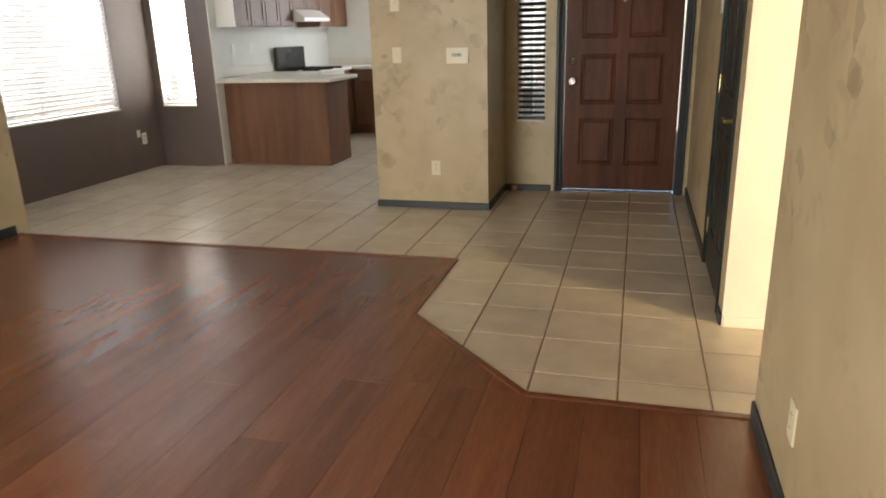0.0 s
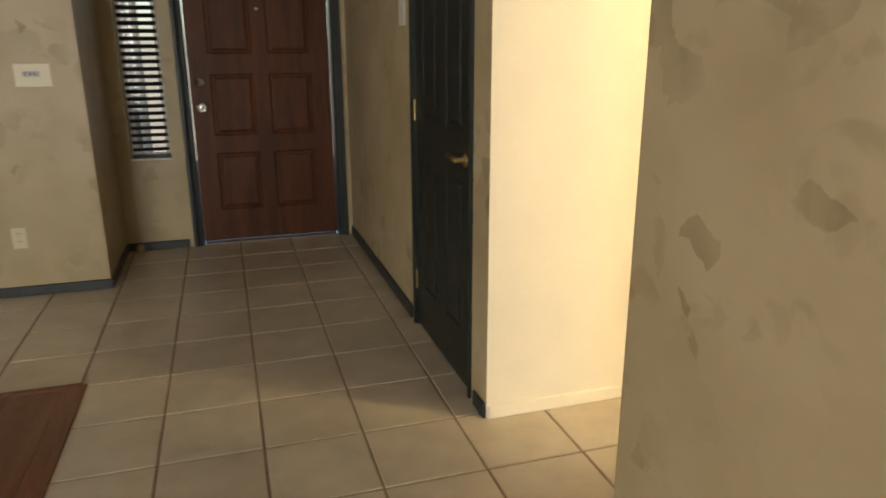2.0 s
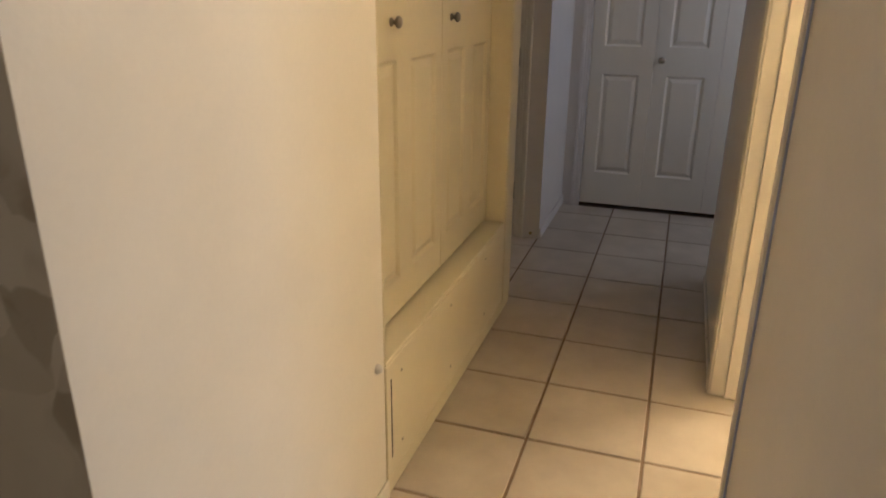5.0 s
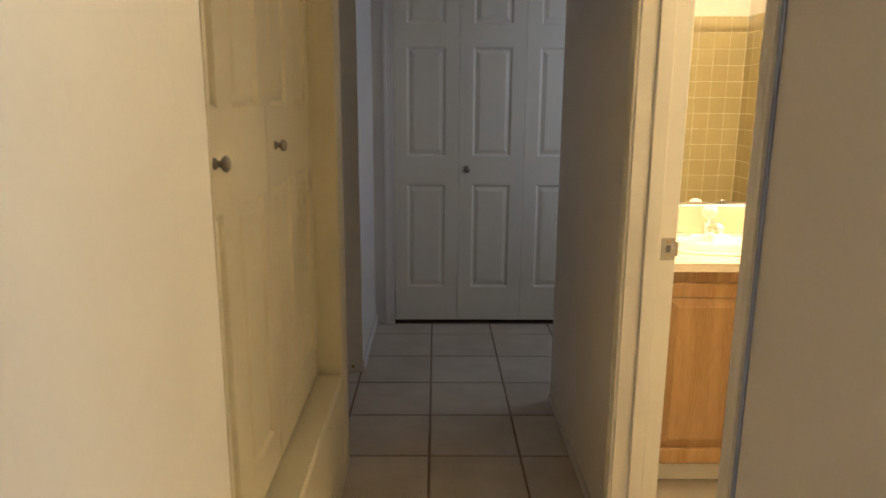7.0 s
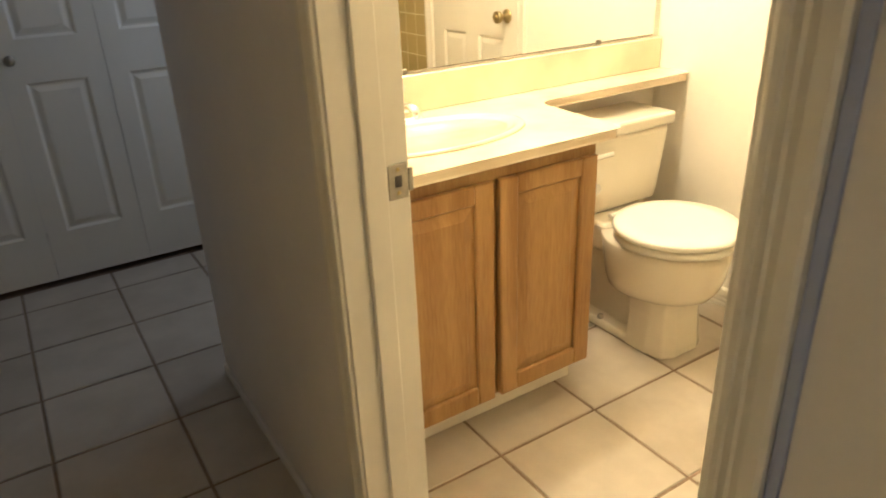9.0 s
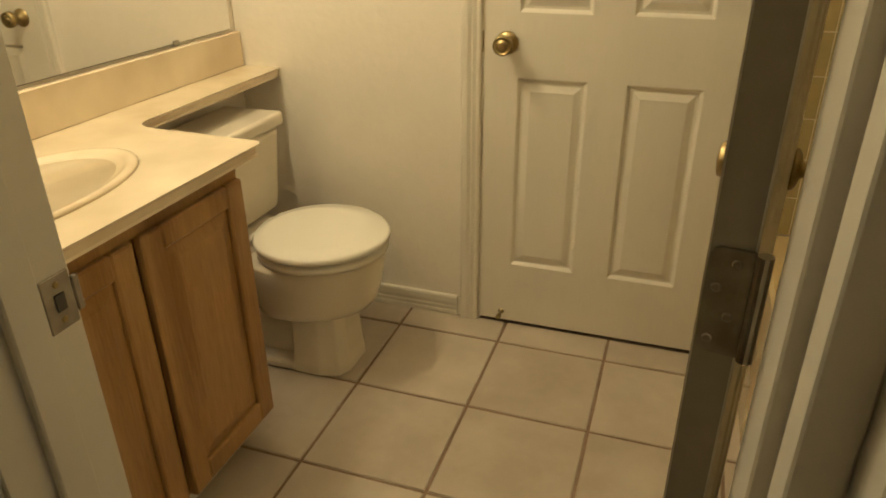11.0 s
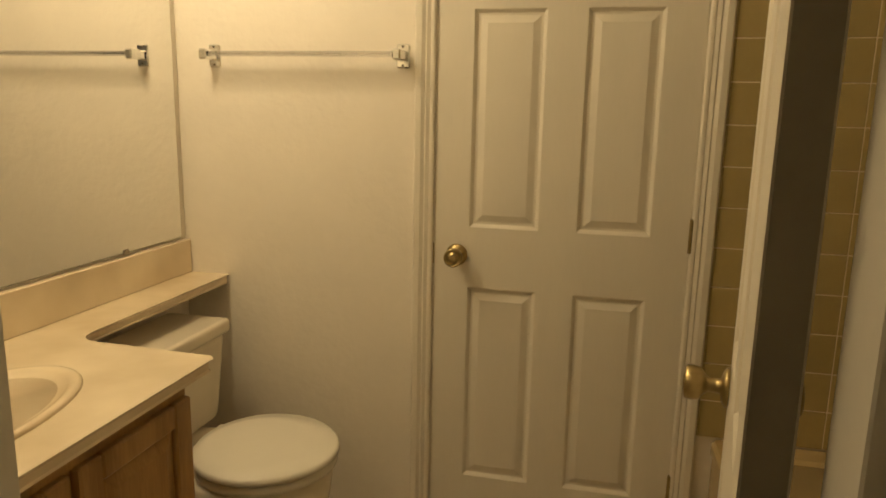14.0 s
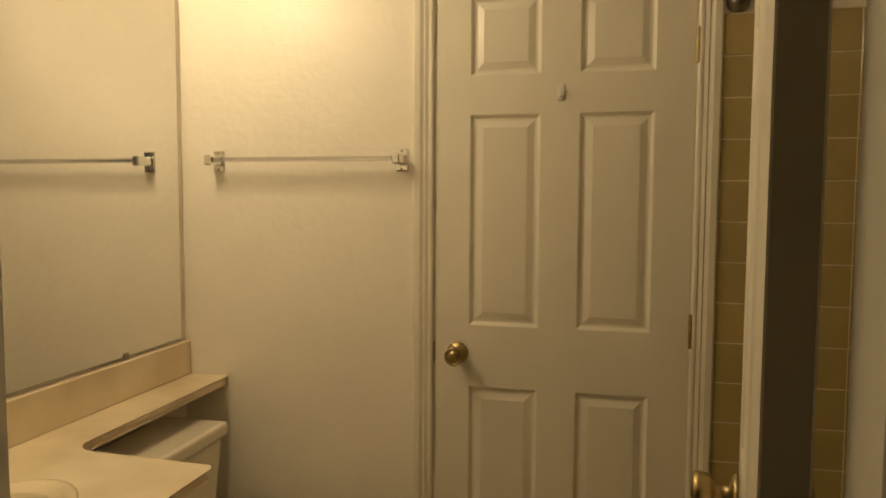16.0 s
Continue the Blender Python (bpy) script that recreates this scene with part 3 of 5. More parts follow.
bb = molding((1, 0, 0), (2.553, BS, 0.0), (0, 1, 0), (0, 0, 1), BE - 2.553, 0.075, 0.013)
solid("baseboard_bath", bb, TRIM, "white ribbed wooden baseboard", "baseboard")
ledge("trim_corner_bead", -3.99, -3.978, 3.452, 3.585, 0, CEIL, KITCH, "white corner strip at the end of the taupe wall", "trim", 0.003)

# ---- door frames ----
def frame_of(name, along, face, out, a0, a1, top, mat, label, width=0.060, depth=0.017, jamb=None):
    """Casing on one wall face round an opening, and jamb boards lining the opening."""
    axis = (1, 0, 0) if along == "x" else (0, 1, 0)
    d = (0, out, 0) if along == "x" else (out, 0, 0)
    spot = (lambda a, z: (a, face, z)) if along == "x" else (lambda a, z: (face, a, z))
    t = tagged(thing(name, (*spot((a0 + a1) / 2, 0)[:2], 0), label, "door frame", kind="structure"))
    neg = tuple(-v for v in axis)
    part("side_casing", molding((0, 0, 1), spot(a0, 0), d, neg, top, width, depth), mat, t)
    part("side_casing", molding((0, 0, 1), spot(a1, 0), d, axis, top, width, depth), mat, t)
    part("head_casing", molding(axis, spot(a0 - width, top), d, (0, 0, 1), a1 - a0 + 2 * width, width, depth), mat, t)
    if jamb:
        n, f = jamb
        for u, v, z0, z1 in ((a0 - 0.012, a0 + 0.006, 0, top + 0.006), (a1 - 0.006, a1 + 0.012, 0, top + 0.006), (a0 + 0.006, a1 - 0.006, top - 0.006, top + 0.012)):
            bm = box(u, v, n, f, z0, z1, 0.002) if along == "x" else box(n, f, u, v, z0, z1, 0.002)
            part("jamb", bm, mat, t)
    return t


bath_frame = frame_of("door_frame_bath", "x", HS, 1, 1.792, 2.494, 2.04, TRIM, "white moulded casing and jamb of the open bathroom door", 0.045, 0.012, (-1.002, HS + 0.001))
part("stop", box(2.476, 2.488, -0.955, -0.915, 0, 2.03, 0.002), TRIM, bath_frame, "white wooden door stop strip")
part("lining", box(1.7985, 1.843, -1.030, -0.965, 0, 2.032, 0.002), TRIM, bath_frame, "white hinge jamb lining")
part("stop", box(1.7985, 1.832, -0.955, -0.915, 0, 2.03, 0.002), TRIM, bath_frame, "white wooden door stop strip")
sp = box(2.4855, 2.489, -0.998, -0.962, 0.89, 0.950, 0.001)
strike = part("strike_plate", sp, PEWTER, bath_frame, "worn steel strike plate")
part("latch_hole", box(2.4838, 2.4856, -0.986, -0.974, 0.911, 0.930, 0.0005), DARKIN, strike, "dark latch hole")
part("lip", box(2.4845, 2.4885, -1.0075, -0.9985, 0.900, 0.940, 0.0015), PEWTER, strike, "curved steel lip")
# thin blue strip along the outer edge of the hinge-side casing
solid("trim_blue_strip", box(1.7365, 1.7465, HS + 0.0005, HS + 0.0045, 0.0, 2.10, 0.001), STRIPE, "narrow blue strip along the casing edge", "trim")
for z in (0.901, 0.940):
    part("screw", lathe([(0.004, 0), (0.003, 0.0012)], (2.4856, -0.980, z), (-1, 0, 0), 10), BRASS, strike)

linen_frame = frame_of("door_frame_linen", "x", BS, 1, 1.763, 2.480, 2.045, TRIM, "white moulded casing of the bathroom linen closet", 0.060, 0.018, (BS - 0.10, BS + 0.001))
end_frame = frame_of("door_frame_folding", "y", 4.60, -1, -1.588, -0.122, 2.04, HALL, "off-white casing of the folding hall doors", 0.055, 0.014)
alcove_frame = frame_of("door_frame_bedroom", "y", 3.87, -1, 0.137, 0.848, 2.04, TRIM, "white moulded casing of the alcove door", 0.058, 0.016, (3.869, 3.99))
front_frame = frame_of("door_frame_front", "x", WN, -1, -0.245, 0.695, 2.055, DARKT, "dark slate painted frame of the front door", 0.058, 0.022, (WN - 0.001, WN + 0.12))
closet_frame = frame_of("door_frame_closet", "y", 0.785, -1, 0.147, 0.913, 2.045, GREEN, "black-green painted casing of the coat closet", 0.030, 0.012, (0.784, 0.88))

# ---- doors ----
def swing_door(name, width, place, turn, mat, label, height=2.03, thick=0.035, panels=None):
    t = thing(name, place, label, "door", kind="structure", turn=turn)
    part("leaf", panel_slab(width, height, thick, panels or six(width)), mat, t, local=True)
    return t


# linen closet door in the bathroom: hinges at its x = 0, face towards the room
linen = swing_door("door_linen", 0.707, (2.475, BS + 0.002, 0.012), 180, DOORW, "closed white six-panel linen closet door", panels=six(0.707, 0.101, 0.107))
knob((0.068, -0.001, 0.910), (0, -1, 0), linen, local=True)
part("latch_plate", box(-0.0045, -0.0015, -0.004, 0.02, 0.88, 0.94), BRASS, linen, "brass latch edge", local=True)
for z in (0.25, 1.0, 1.765):
    hinge((0.7115, -0.006, z), linen, local=True)
st = part("door_stop", lathe([(0.010, 0), (0.007, 0.004), (0.005, 0.006), (0.005, 0.030), (0.009, 0.032), (0.009, 0.042)], (0.075, 0, 0.030), (0, -1, 0), 14), BRASS, linen, "brass kick stop with rubber tip", local=True)
hk = box(0.344, 0.364, -0.004, 0, 1.632, 1.677, 0.001)
box(0.350, 0.358, -0.016, -0.004, 1.639, 1.645, 0.001, hk)
box(0.350, 0.358, -0.018, -0.013, 1.639, 1.663, 0.001, hk)
part("hook", hk, WHITEP, linen, "small white adhesive hook", local=True)

# bathroom door, swung open past a right angle into the room
bath = swing_door("door_bath", 0.655, (1.8585, -1.043, 0.012), -99.8, DOORW, "open white six-panel bathroom door with brass knobs", panels=six(0.655, 0.108, 0.11))
knob((0.592, 0.036, 0.905), (0, 1, 0), bath, local=True)
knob((0.592, -0.001, 0.905), (0, -1, 0), bath, local=True)
# hinge edge, a greyer colour than the faces of the leaf
part("edge_face", box(-0.0022, 0, 0.002, 0.033, 0.002, 2.028), material("grey_door_edge", (0.36, 0.325, 0.25), 0.5, spread=0.1), bath, "grey hinge edge of the leaf", local=True)
for z in (0.25, 0.985, 1.77):
    plate = bmesh.new()
    pts = [(0.0, -0.046)] + [(0.032 - 0.008 + 0.008 * math.sin(a), -0.046 + 0.008 - 0.008 * math.cos(a)) for a in [k * math.pi / 8 for k in range(5)]]
    pts += [(0.032 - 0.008 + 0.008 * math.cos(a), 0.046 - 0.008 + 0.008 * math.sin(a)) for a in [k * math.pi / 8 for k in range(5)]] + [(0.0, 0.046)]
    lo = [plate.verts.new((-0.0022, u, z + v)) for u, v in pts]
    hi = [plate.verts.new((-0.0042, u, z + v)) for u, v in pts]
    plate.faces.new(lo)
    plate.faces.new(hi[::-1])
    for k in range(len(pts)):
        plate.faces.new((lo[k], lo[(k + 1) % len(pts)], hi[(k + 1) % len(pts)], hi[k]))
    lathe([(0.006, 0), (0.006, 0.092)], (-0.006, -0.006, z - 0.046), (0, 0, 1), 12, plate)
    hp = part("hinge", plate, PEWTER, bath, "tarnished steel butt hinge", local=True)
    for u, v in ((0.012, 0.034), (0.024, 0.012), (0.012, -0.012), (0.024, -0.034)):
        part("screw", lathe([(0.0042, 0), (0.003, 0.0012)], (-0.0042, u, z + v), (-1, 0, 0), 10), PEWTER, hp, local=True)

# front door
front = swing_door("door_front", 0.905, (-0.230, WN + 0.030, 0.022), 0, REDW, "red-brown wooden six-panel front door", thick=0.044,
                   panels=[(*c, *z) for c in ((0.125, 0.405), (0.500, 0.780)) for z in ((0.21, 0.60), (0.715, 1.115), (1.24, 1.66), (1.74, 1.92))])
knob((0.060, 0.0, 0.905), (0, -1, 0), front, CHROME, local=True, label="satin chrome door knob")
part("deadbolt", lathe([(0.030, 0), (0.029, 0.010), (0.022, 0.014), (0.010, 0.016), (0.010, 0.026), (0.003, 0.027)], (0.060, 0.0, 1.065), (0, -1, 0), 24), CHROME, front, "satin chrome deadbolt", local=True, soft=True)
part("peephole", lathe([(0.012, 0), (0.010, 0.005), (0.004, 0.006)], (0.452, 0.0, 1.52), (0, -1, 0), 14), BRASS, front, "brass peephole", local=True)
ledge("door_sill", -0.235, 0.685, WN - 0.028, WN + 0.10, 0.001, 0.016, CHROME, "bright aluminium threshold under the front door", "threshold", 0.004)

# coat closet door (black-green)
closet = swing_door("door_closet", 0.752, (0.790, 0.906, 0.012), -90, GREEN, "black-green painted six-panel coat closet door", panels=six(0.752))
lev = lathe([(0.030, 0), (0.028, 0.006), (0.011, 0.010), (0.011, 0.040)], (0.690, 0.0, 0.900), (0, -1, 0), 20)
lathe([(0.009, 0), (0.010, 0.03), (0.008, 0.10), (0.004, 0.108)], (0.697, -0.040, 0.900), (-1, 0, 0.06), 14, lev)
part("lever_handle", lev, BRASS, closet, "worn brass lever handle", local=True, soft=True)
hinge((-0.004, -0.004, 1.02), closet, local=True)
hinge((-0.004, -0.004, 0.22), closet, local=True)

# bedroom door in the alcove
bed = swing_door("door_bedroom", 0.700, (3.876, 0.842, 0.012), -90, DOORW, "closed white six-panel door in the hall alcove")
for z in (0.25, 0.95, 1.77):
    hinge((0.704, -0.005, z), bed, local=True, mat=PEWTER)
ledge("door_stop_dot", 3.866, 3.870, 0.03, 0.045, 0.020, 0.035, BRASS, "small brass screw head at the post base", "door stop", 0.001)

# folding hall doors: four leaves with three panels each
leafw = 0.364
for k in range(4):
    y1 = -0.124 - k * (leafw + 0.002)
    f = swing_door("door_folding", leafw, (4.615, y1, 0.022), -90, DOORW, "closed white folding closet door leaf in the dim hall end", height=2.01, thick=0.03,
                   panels=[(0.075, leafw - 0.075, *z) for z in ((0.20, 0.80), (0.96, 1.55), (1.67, 1.88))])
    if k in (1, 2):
        kx = 0.042 if k == 1 else leafw - 0.042
        part("knob", lathe([(0.010, 0), (0.009, 0.012), (0.019, 0.022), (0.020, 0.030), (0.012, 0.036), (0.002, 0.037)], (kx, 0, 0.890), (0, -1, 0), 18), PEWTER, f, "round dull metal knob", local=True, soft=True)

# ---- floors: pieces ----
def clip(poly, region):
    """A convex outline cut down to a convex region, both counter-clockwise."""
    out = poly
    for (ax, ay), (bx, by) in zip(region, region[1:] + region[:1]):
        src, out = out, []
        for (px, py), (qx, qy) in zip(src, src[1:] + src[:1]):
            dp = (bx - ax) * (py - ay) - (by - ay) * (px - ax)
            dq = (bx - ax) * (qy - ay) - (by - ay) * (qx - ax)
            if dp >= -1e-9:
                out.append((px, py))
            if dp * dq < -1e-14:
                s = dp / (dp - dq)
                out.append((px + s * (qx - px), py + s * (qy - py)))
        if len(out) < 3:
            return []
    return out


def piece_mesh(points, z0, z1, ease, mat, name):
    cx, cy = sum(p[0] for p in points) / len(points), sum(p[1] for p in points) / len(points)
    bm = bmesh.new()
    n = len(points)
    rows = []
    for z, s in ((z0, 0.0), (z1 - ease, 0.0), (z1, ease)):
        row = []
        for x, y in points:
            d = math.hypot(x - cx, y - cy) or 1
            row.append(bm.verts.new((x - (x - cx) / d * s * 1.4, y - (y - cy) / d * s * 1.4, z)))
        rows.append(row)
    for a, b in zip(rows, rows[1:]):
        for k in range(n):
            bm.faces.new((a[k], a[(k + 1) % n], b[(k + 1) % n], b[k]))
    bm.faces.new(rows[-1])
    return mesh_from(name, bm, mat)


G = 0.0045
full_tile = None


def tile_field(name, label, regions, cells):
    """Floor tiles on the common grid; each whole tile shares one mesh."""
    global full_tile
    root = thing(name, (0, 0, 0), label, "tile floor", kind="structure")
    for i, j in cells:
        quad = [(i * T + G, j * T + G), ((i + 1) * T - G, j * T + G), ((i + 1) * T - G, (j + 1) * T - G), (i * T + G, (j + 1) * T - G)]
        for reg in regions:
            got = clip(quad, reg)
            if not got:
                continue
            area = abs(sum(a[0] * b[1] - b[0] * a[1] for a, b in zip(got, got[1:] + got[:1]))) / 2
            if area < 0.0006:
                continue
            whole = area > (T - 2 * G) ** 2 * 0.999
            if whole and full_tile:
                me = full_tile
            else:
                src = [(x - i * T, y - j * T) for x, y in got]
                me = piece_mesh(src, -0.012, 0.0, 0.0022, TILE, "tile")
                if whole:
                    full_tile = me
            ob = new("tile", me)
            ob.parent = root
            ob.location = (i * T, j * T, random.uniform(-0.0007, 0.0))
    return root


def span(x0, x1, y0, y1):
    return [(i, j) for i in range(math.floor(x0 / T), math.ceil(x1 / T)) for j in range(math.floor(y0 / T), math.ceil(y1 / T))]


tile_field("floor_entry", "beige ceramic entry tiles with brown grout",
           [[(-0.68, -0.188), (-0.01, -0.872), (3 * T, -0.872), (3 * T, 2.72), (-0.68, 2.72)]], span(-0.68, 3 * T, -0.9, 2.72))
tile_field("floor_dining", "beige ceramic dining area tiles with brown grout",
           [[(-4.75, 0.695), (-0.68, 0.695), (-0.68, 10 * T), (-4.75, 10 * T)]], span(-4.75, -0.68, 0.68, 10 * T))
tile_field("floor_kitchen", "beige ceramic kitchen tiles with brown grout",
           [[(-4.1, 10 * T), (-1.5, 10 * T), (-1.5, 6.65), (-4.1, 6.65)]], span(-4.1, -1.5, 10 * T, 6.65))
tile_field("floor_hall", "beige ceramic hall tiles with brown grout",
           [[(3 * T, -3 * T), (4.6, -3 * T), (4.6, 0), (3 * T, 0)], [(3.0, 0), (3.88, 0), (3.88, 1.3), (3.0, 1.3)], [(3.5, -1.8), (4.6, -1.8), (4.6, -3 * T), (3.5, -3 * T)]],
           span(3 * T, 4.6, -1.8, 1.3))
tile_field("floor_bath", "beige ceramic bathroom tiles with brown grout",
           [[(1.64, -2.5), (3.29, -2.5), (3.29, -3 * T), (1.64, -3 * T)]], span(1.6, 3.29, -2.5, -3 * T))

# laminate planks, laid along y
planks = thing("floor_living", (0, 0, 0), "glossy red cherry laminate plank floor", "plank floor", kind="structure")
solid("underlay", prism([(-4.0, -5.3), (WX, -5.3), (WX, -0.87), (-0.01, -0.87), (-0.672, -0.19), (-0.672, 0.69), (-4.0, 0.69)], -0.0042, -0.0030), BLACK, "dark underlay beneath the planks", "floor")
PW, PL = 0.194, 1.29
rows_x = int((WX + 4.0) / PW) + 2
for r in range(rows_x):
    x0 = WX - (r + 1) * PW
    y0 = -5.3 - PL * ((r * 0.37) % 1.0)
    while y0 < 0.7:
        quad = [(x0 + 0.0006, y0 + 0.0006), (x0 + PW - 0.0006, y0 + 0.0006), (x0 + PW - 0.0006, y0 + PL - 0.0006), (x0 + 0.0006, y0 + PL - 0.0006)]
        y0 += PL
        for reg in ([(-4.0, -5.3), (-0.672, -5.3), (-0.672, 0.69), (-4.0, 0.69)], [(-0.672, -5.3), (WX, -5.3), (WX, -0.87), (-0.672, -0.87)], [(-0.672, -0.87), (-0.01, -0.87), (-0.672, -0.19)]):
            got = clip(quad, reg)
            if len(got) < 3:
                continue
            ob = new("plank", piece_mesh(got, -0.008, 0.0, 0.0009, PLANK, "plank"))
            ob.parent = planks

# ---- windows and blinds ----
def window(name, along, face, out, a0, a1, z0, z1, label, mullions=()):
    """A framed window in its opening: sash frame, panes and sill. out: the way to the outside."""
    depth0, depth1 = sorted((face + out * 0.07, face + out * 0.11))
    t = thing(name, ((a0 + a1) / 2, face, z0) if along == "x" else (face, (a0 + a1) / 2, z0), label, "window", kind="structure")

    def bar(u0, u1, w0, w1, grow=0.0):
        d0, d1 = depth0 - grow, depth1 + grow
        return box(u0, u1, d0, d1, w0, w1, 0.003) if along == "x" else box(d0, d1, u0, u1, w0, w1, 0.003)

    edges = [a0, *mullions, a1]
    part("window_frame", bar(a0, a0 + 0.035, z0, z1), WHITEP, t)
    part("window_frame", bar(a1 - 0.035, a1, z0, z1), WHITEP, t)
    part("window_frame", bar(a0 + 0.035, a1 - 0.035, z0, z0 + 0.035), WHITEP, t)
    part("window_frame", bar(a0 + 0.035, a1 - 0.035, z1 - 0.035, z1), WHITEP, t)
    for m in mullions:
        part("mullion", bar(m - 0.022, m + 0.022, z0 + 0.035, z1 - 0.035, 0.003), WHITEP, t)
    mid = (depth0 + depth1) / 2
    for u, v in zip(edges, edges[1:]):
        bm = box(u + 0.02, v - 0.02, mid - 0.002, mid + 0.002, z0 + 0.02, z1 - 0.02) if along == "x" else box(mid - 0.002, mid + 0.002, u + 0.02, v - 0.02, z0 + 0.02, z1 - 0.02)
        pane = part("pane", bm, GLASS, t)
        pane.visible_shadow = False
    s0, s1 = sorted((face - out * 0.012, face + out * 0.068))
    bm = box(a0 - 0.002, a1 + 0.002, s0, s1, z0 - 0.001, z0 + 0.012, 0.003) if along == "x" else box(s0, s1, a0 - 0.002, a1 + 0.002, z0 - 0.001, z0 + 0.012, 0.003)
    part("window_sill", bm, WHITEP, t)
    return t


def blind(name, along, line, a0, a1, z0, z1, pitch, width, tilt, mat, label, rail_mat=None):
    """A slatted blind: head rail, slats, bottom rail, ladder cords."""
    t = thing(name, ((a0 + a1) / 2, line, z0) if along == "x" else (line, (a0 + a1) / 2, z0), label, "blind")
    rail_mat = rail_mat or mat

    def bar(u0, u1, d, w0, w1):
        return box(u0, u1, line - d, line + d, w0, w1, 0.003) if along == "x" else box(line - d, line + d, u0, u1, w0, w1, 0.003)

    part("head_rail", bar(a0, a1, 0.024, z1 - 0.045, z1), rail_mat, t)
    part("bottom_rail", bar(a0, a1, 0.022, z0, z0 + 0.022), rail_mat, t)
    c, s = math.cos(radians(tilt)) * width / 2, math.sin(radians(tilt)) * width / 2
    me, n = None, int((z1 - z0 - 0.08) / pitch)
    for k in range(n):
        if me is None:
            bm = bmesh.new()
            pts = [(-c, -s), (-c * 0.3, -s * 0.3 + 0.003), (c * 0.3, s * 0.3 + 0.003), (c, s), (c, s - 0.0025), (c * 0.3, s * 0.3), (-c * 0.3, -s * 0.3), (-c, -s - 0.0025)]
            ends = []
            for u in (a0 - (a0 + a1) / 2 + 0.004, a1 - (a0 + a1) / 2 - 0.004):
                ends.append([bm.verts.new((u, d, z) if along == "x" else (d, u, z)) for d, z in pts])
            for j in range(8):
                bm.faces.new((ends[0][j], ends[0][(j + 1) % 8], ends[1][(j + 1) % 8], ends[1][j]))
            bm.faces.new(ends[0])
            bm.faces.new(ends[1][::-1])
            me = mesh_from("slat", bm, mat)
        ob = new("slat", me)
        ob.parent = t
        ob.location = (0, 0, 0.034 + pitch * (k + 0.5))
        ob.rotation_euler = (0, 0, 0)
    cords = (a0 + 0.12, a1 - 0.12) if a1 - a0 < 1 else (a0 + 0.15, (a0 + a1) / 2, a1 - 0.15)
    for u in cords:
        p = (u, line - 0.001, z0 + 0.02) if along == "x" else (line, u, z0 + 0.02)
        part("cord", lathe([(0.0012, 0), (0.0012, z1 - z0 - 0.06)], p, (0, 0, 1), 6), rail_mat, t)
    return t


window("window_dining", "y", -4.75, -1, 0.95, 2.86, 0.665, 2.05, "wide white-framed dining window", (1.92,))
blind("window_blind", "y", -4.768, 0.965, 2.845, 0.685, 2.045, 0.043, 0.05, 60, SLAT, "white vinyl blind with tilted slats over the wide dining window")
window("window_side", "x", 3.46, 1, -4.665, -4.255, 0.645, 2.02, "narrow white-framed dining window")
blind("window_blind", "x", 3.478, -4.655, -4.265, 0.665, 2.015, 0.043, 0.05, -30, SLAT, "white vinyl blind with tilted slats over the narrow dining window")
window("window_entry", "x", WN, 1, -0.63, -0.385, 0.60, 2.05, "narrow window beside the front door")
DSLAT = material("black_blind_slat", (0.018, 0.017, 0.018), 0.4, spread=0.2, bump=0.0)
blind("window_blind", "x", WN + 0.030, -0.622, -0.393, 0.612, 2.045, 0.046, 0.034, -42, DSLAT, "dark half-open slatted blind in the narrow entry window")
# unseen window behind the jog, added to go with the recess fill
window("window_unseen_recess", "x", -1.80, -1, 3.75, 4.40, 0.95, 2.0, "unseen white-framed window added to the hall recess for daylight")
# unseen window, added to go with the kitchen fill lamp
window("window_unseen_kitchen", "x", 6.65, 1, -2.9, -1.9, 1.15, 2.05, "unseen white-framed kitchen window added for fill light")
# unseen window, added to go with the south fill lamp
window("window_unseen_south", "x", -5.3, -1, -3.1, -1.3, 0.1, 2.1, "unseen white-framed window added behind the living room for fill light", (-2.2,))

# ---- entry and living room fittings ----
def wall_plate(name, place, out, w, h, label, category, holes="switch"):
    """A small cover plate on a wall face: out is the axis and sign it faces."""
    x, y, z = place
    ax, sg = out
    t = thing(name, (x, y, z - h / 2), label, category)

    def slab(u, v, uw, vh, d0, d1, bev=0.001):
        lo, hi = sorted((d0 * sg, d1 * sg))
        if ax == "y":
            return box(x + u - uw / 2, x + u + uw / 2, y + lo, y + hi, z + v - vh / 2, z + v + vh / 2, bev)
        return box(x + lo, x + hi, y + u - uw / 2, y + u + uw / 2, z + v - vh / 2, z + v + vh / 2, bev)

    part("plate", slab(0, 0, w, h, 0, 0.006, 0.002), ALMOND if "almond" in label else WHITEP, t)
    if holes == "switch":
        part("toggle", slab(0, 0.004, 0.009, 0.020, 0.006, 0.016), ALMOND, t)
    elif holes == "outlet":
        for v in (-0.021, 0.021):
            face = part("socket", slab(0, v, 0.032, 0.026, 0.006, 0.0075, 0.0005), ALMOND, t)
            for u in (-0.006, 0.006):
                part("slot", slab(u, v + 0.003, 0.002, 0.009, 0.0075, 0.0079, 0), BLACK, face, "dark plug slot")
    elif holes == "panel":
        part("display", slab(-0.005, 0.006, 0.075, 0.026, 0.006, 0.0105, 0.001), material("grey_display", (0.33, 0.34, 0.30), 0.3, spread=0.1), t, "grey keypad display")
        for u in (-0.035, -0.012, 0.011):
            part("button", slab(u, 0.006, 0.014, 0.014, 0.0105, 0.013, 0.001), BLACK, t, "dark round-cornered button")
    return t


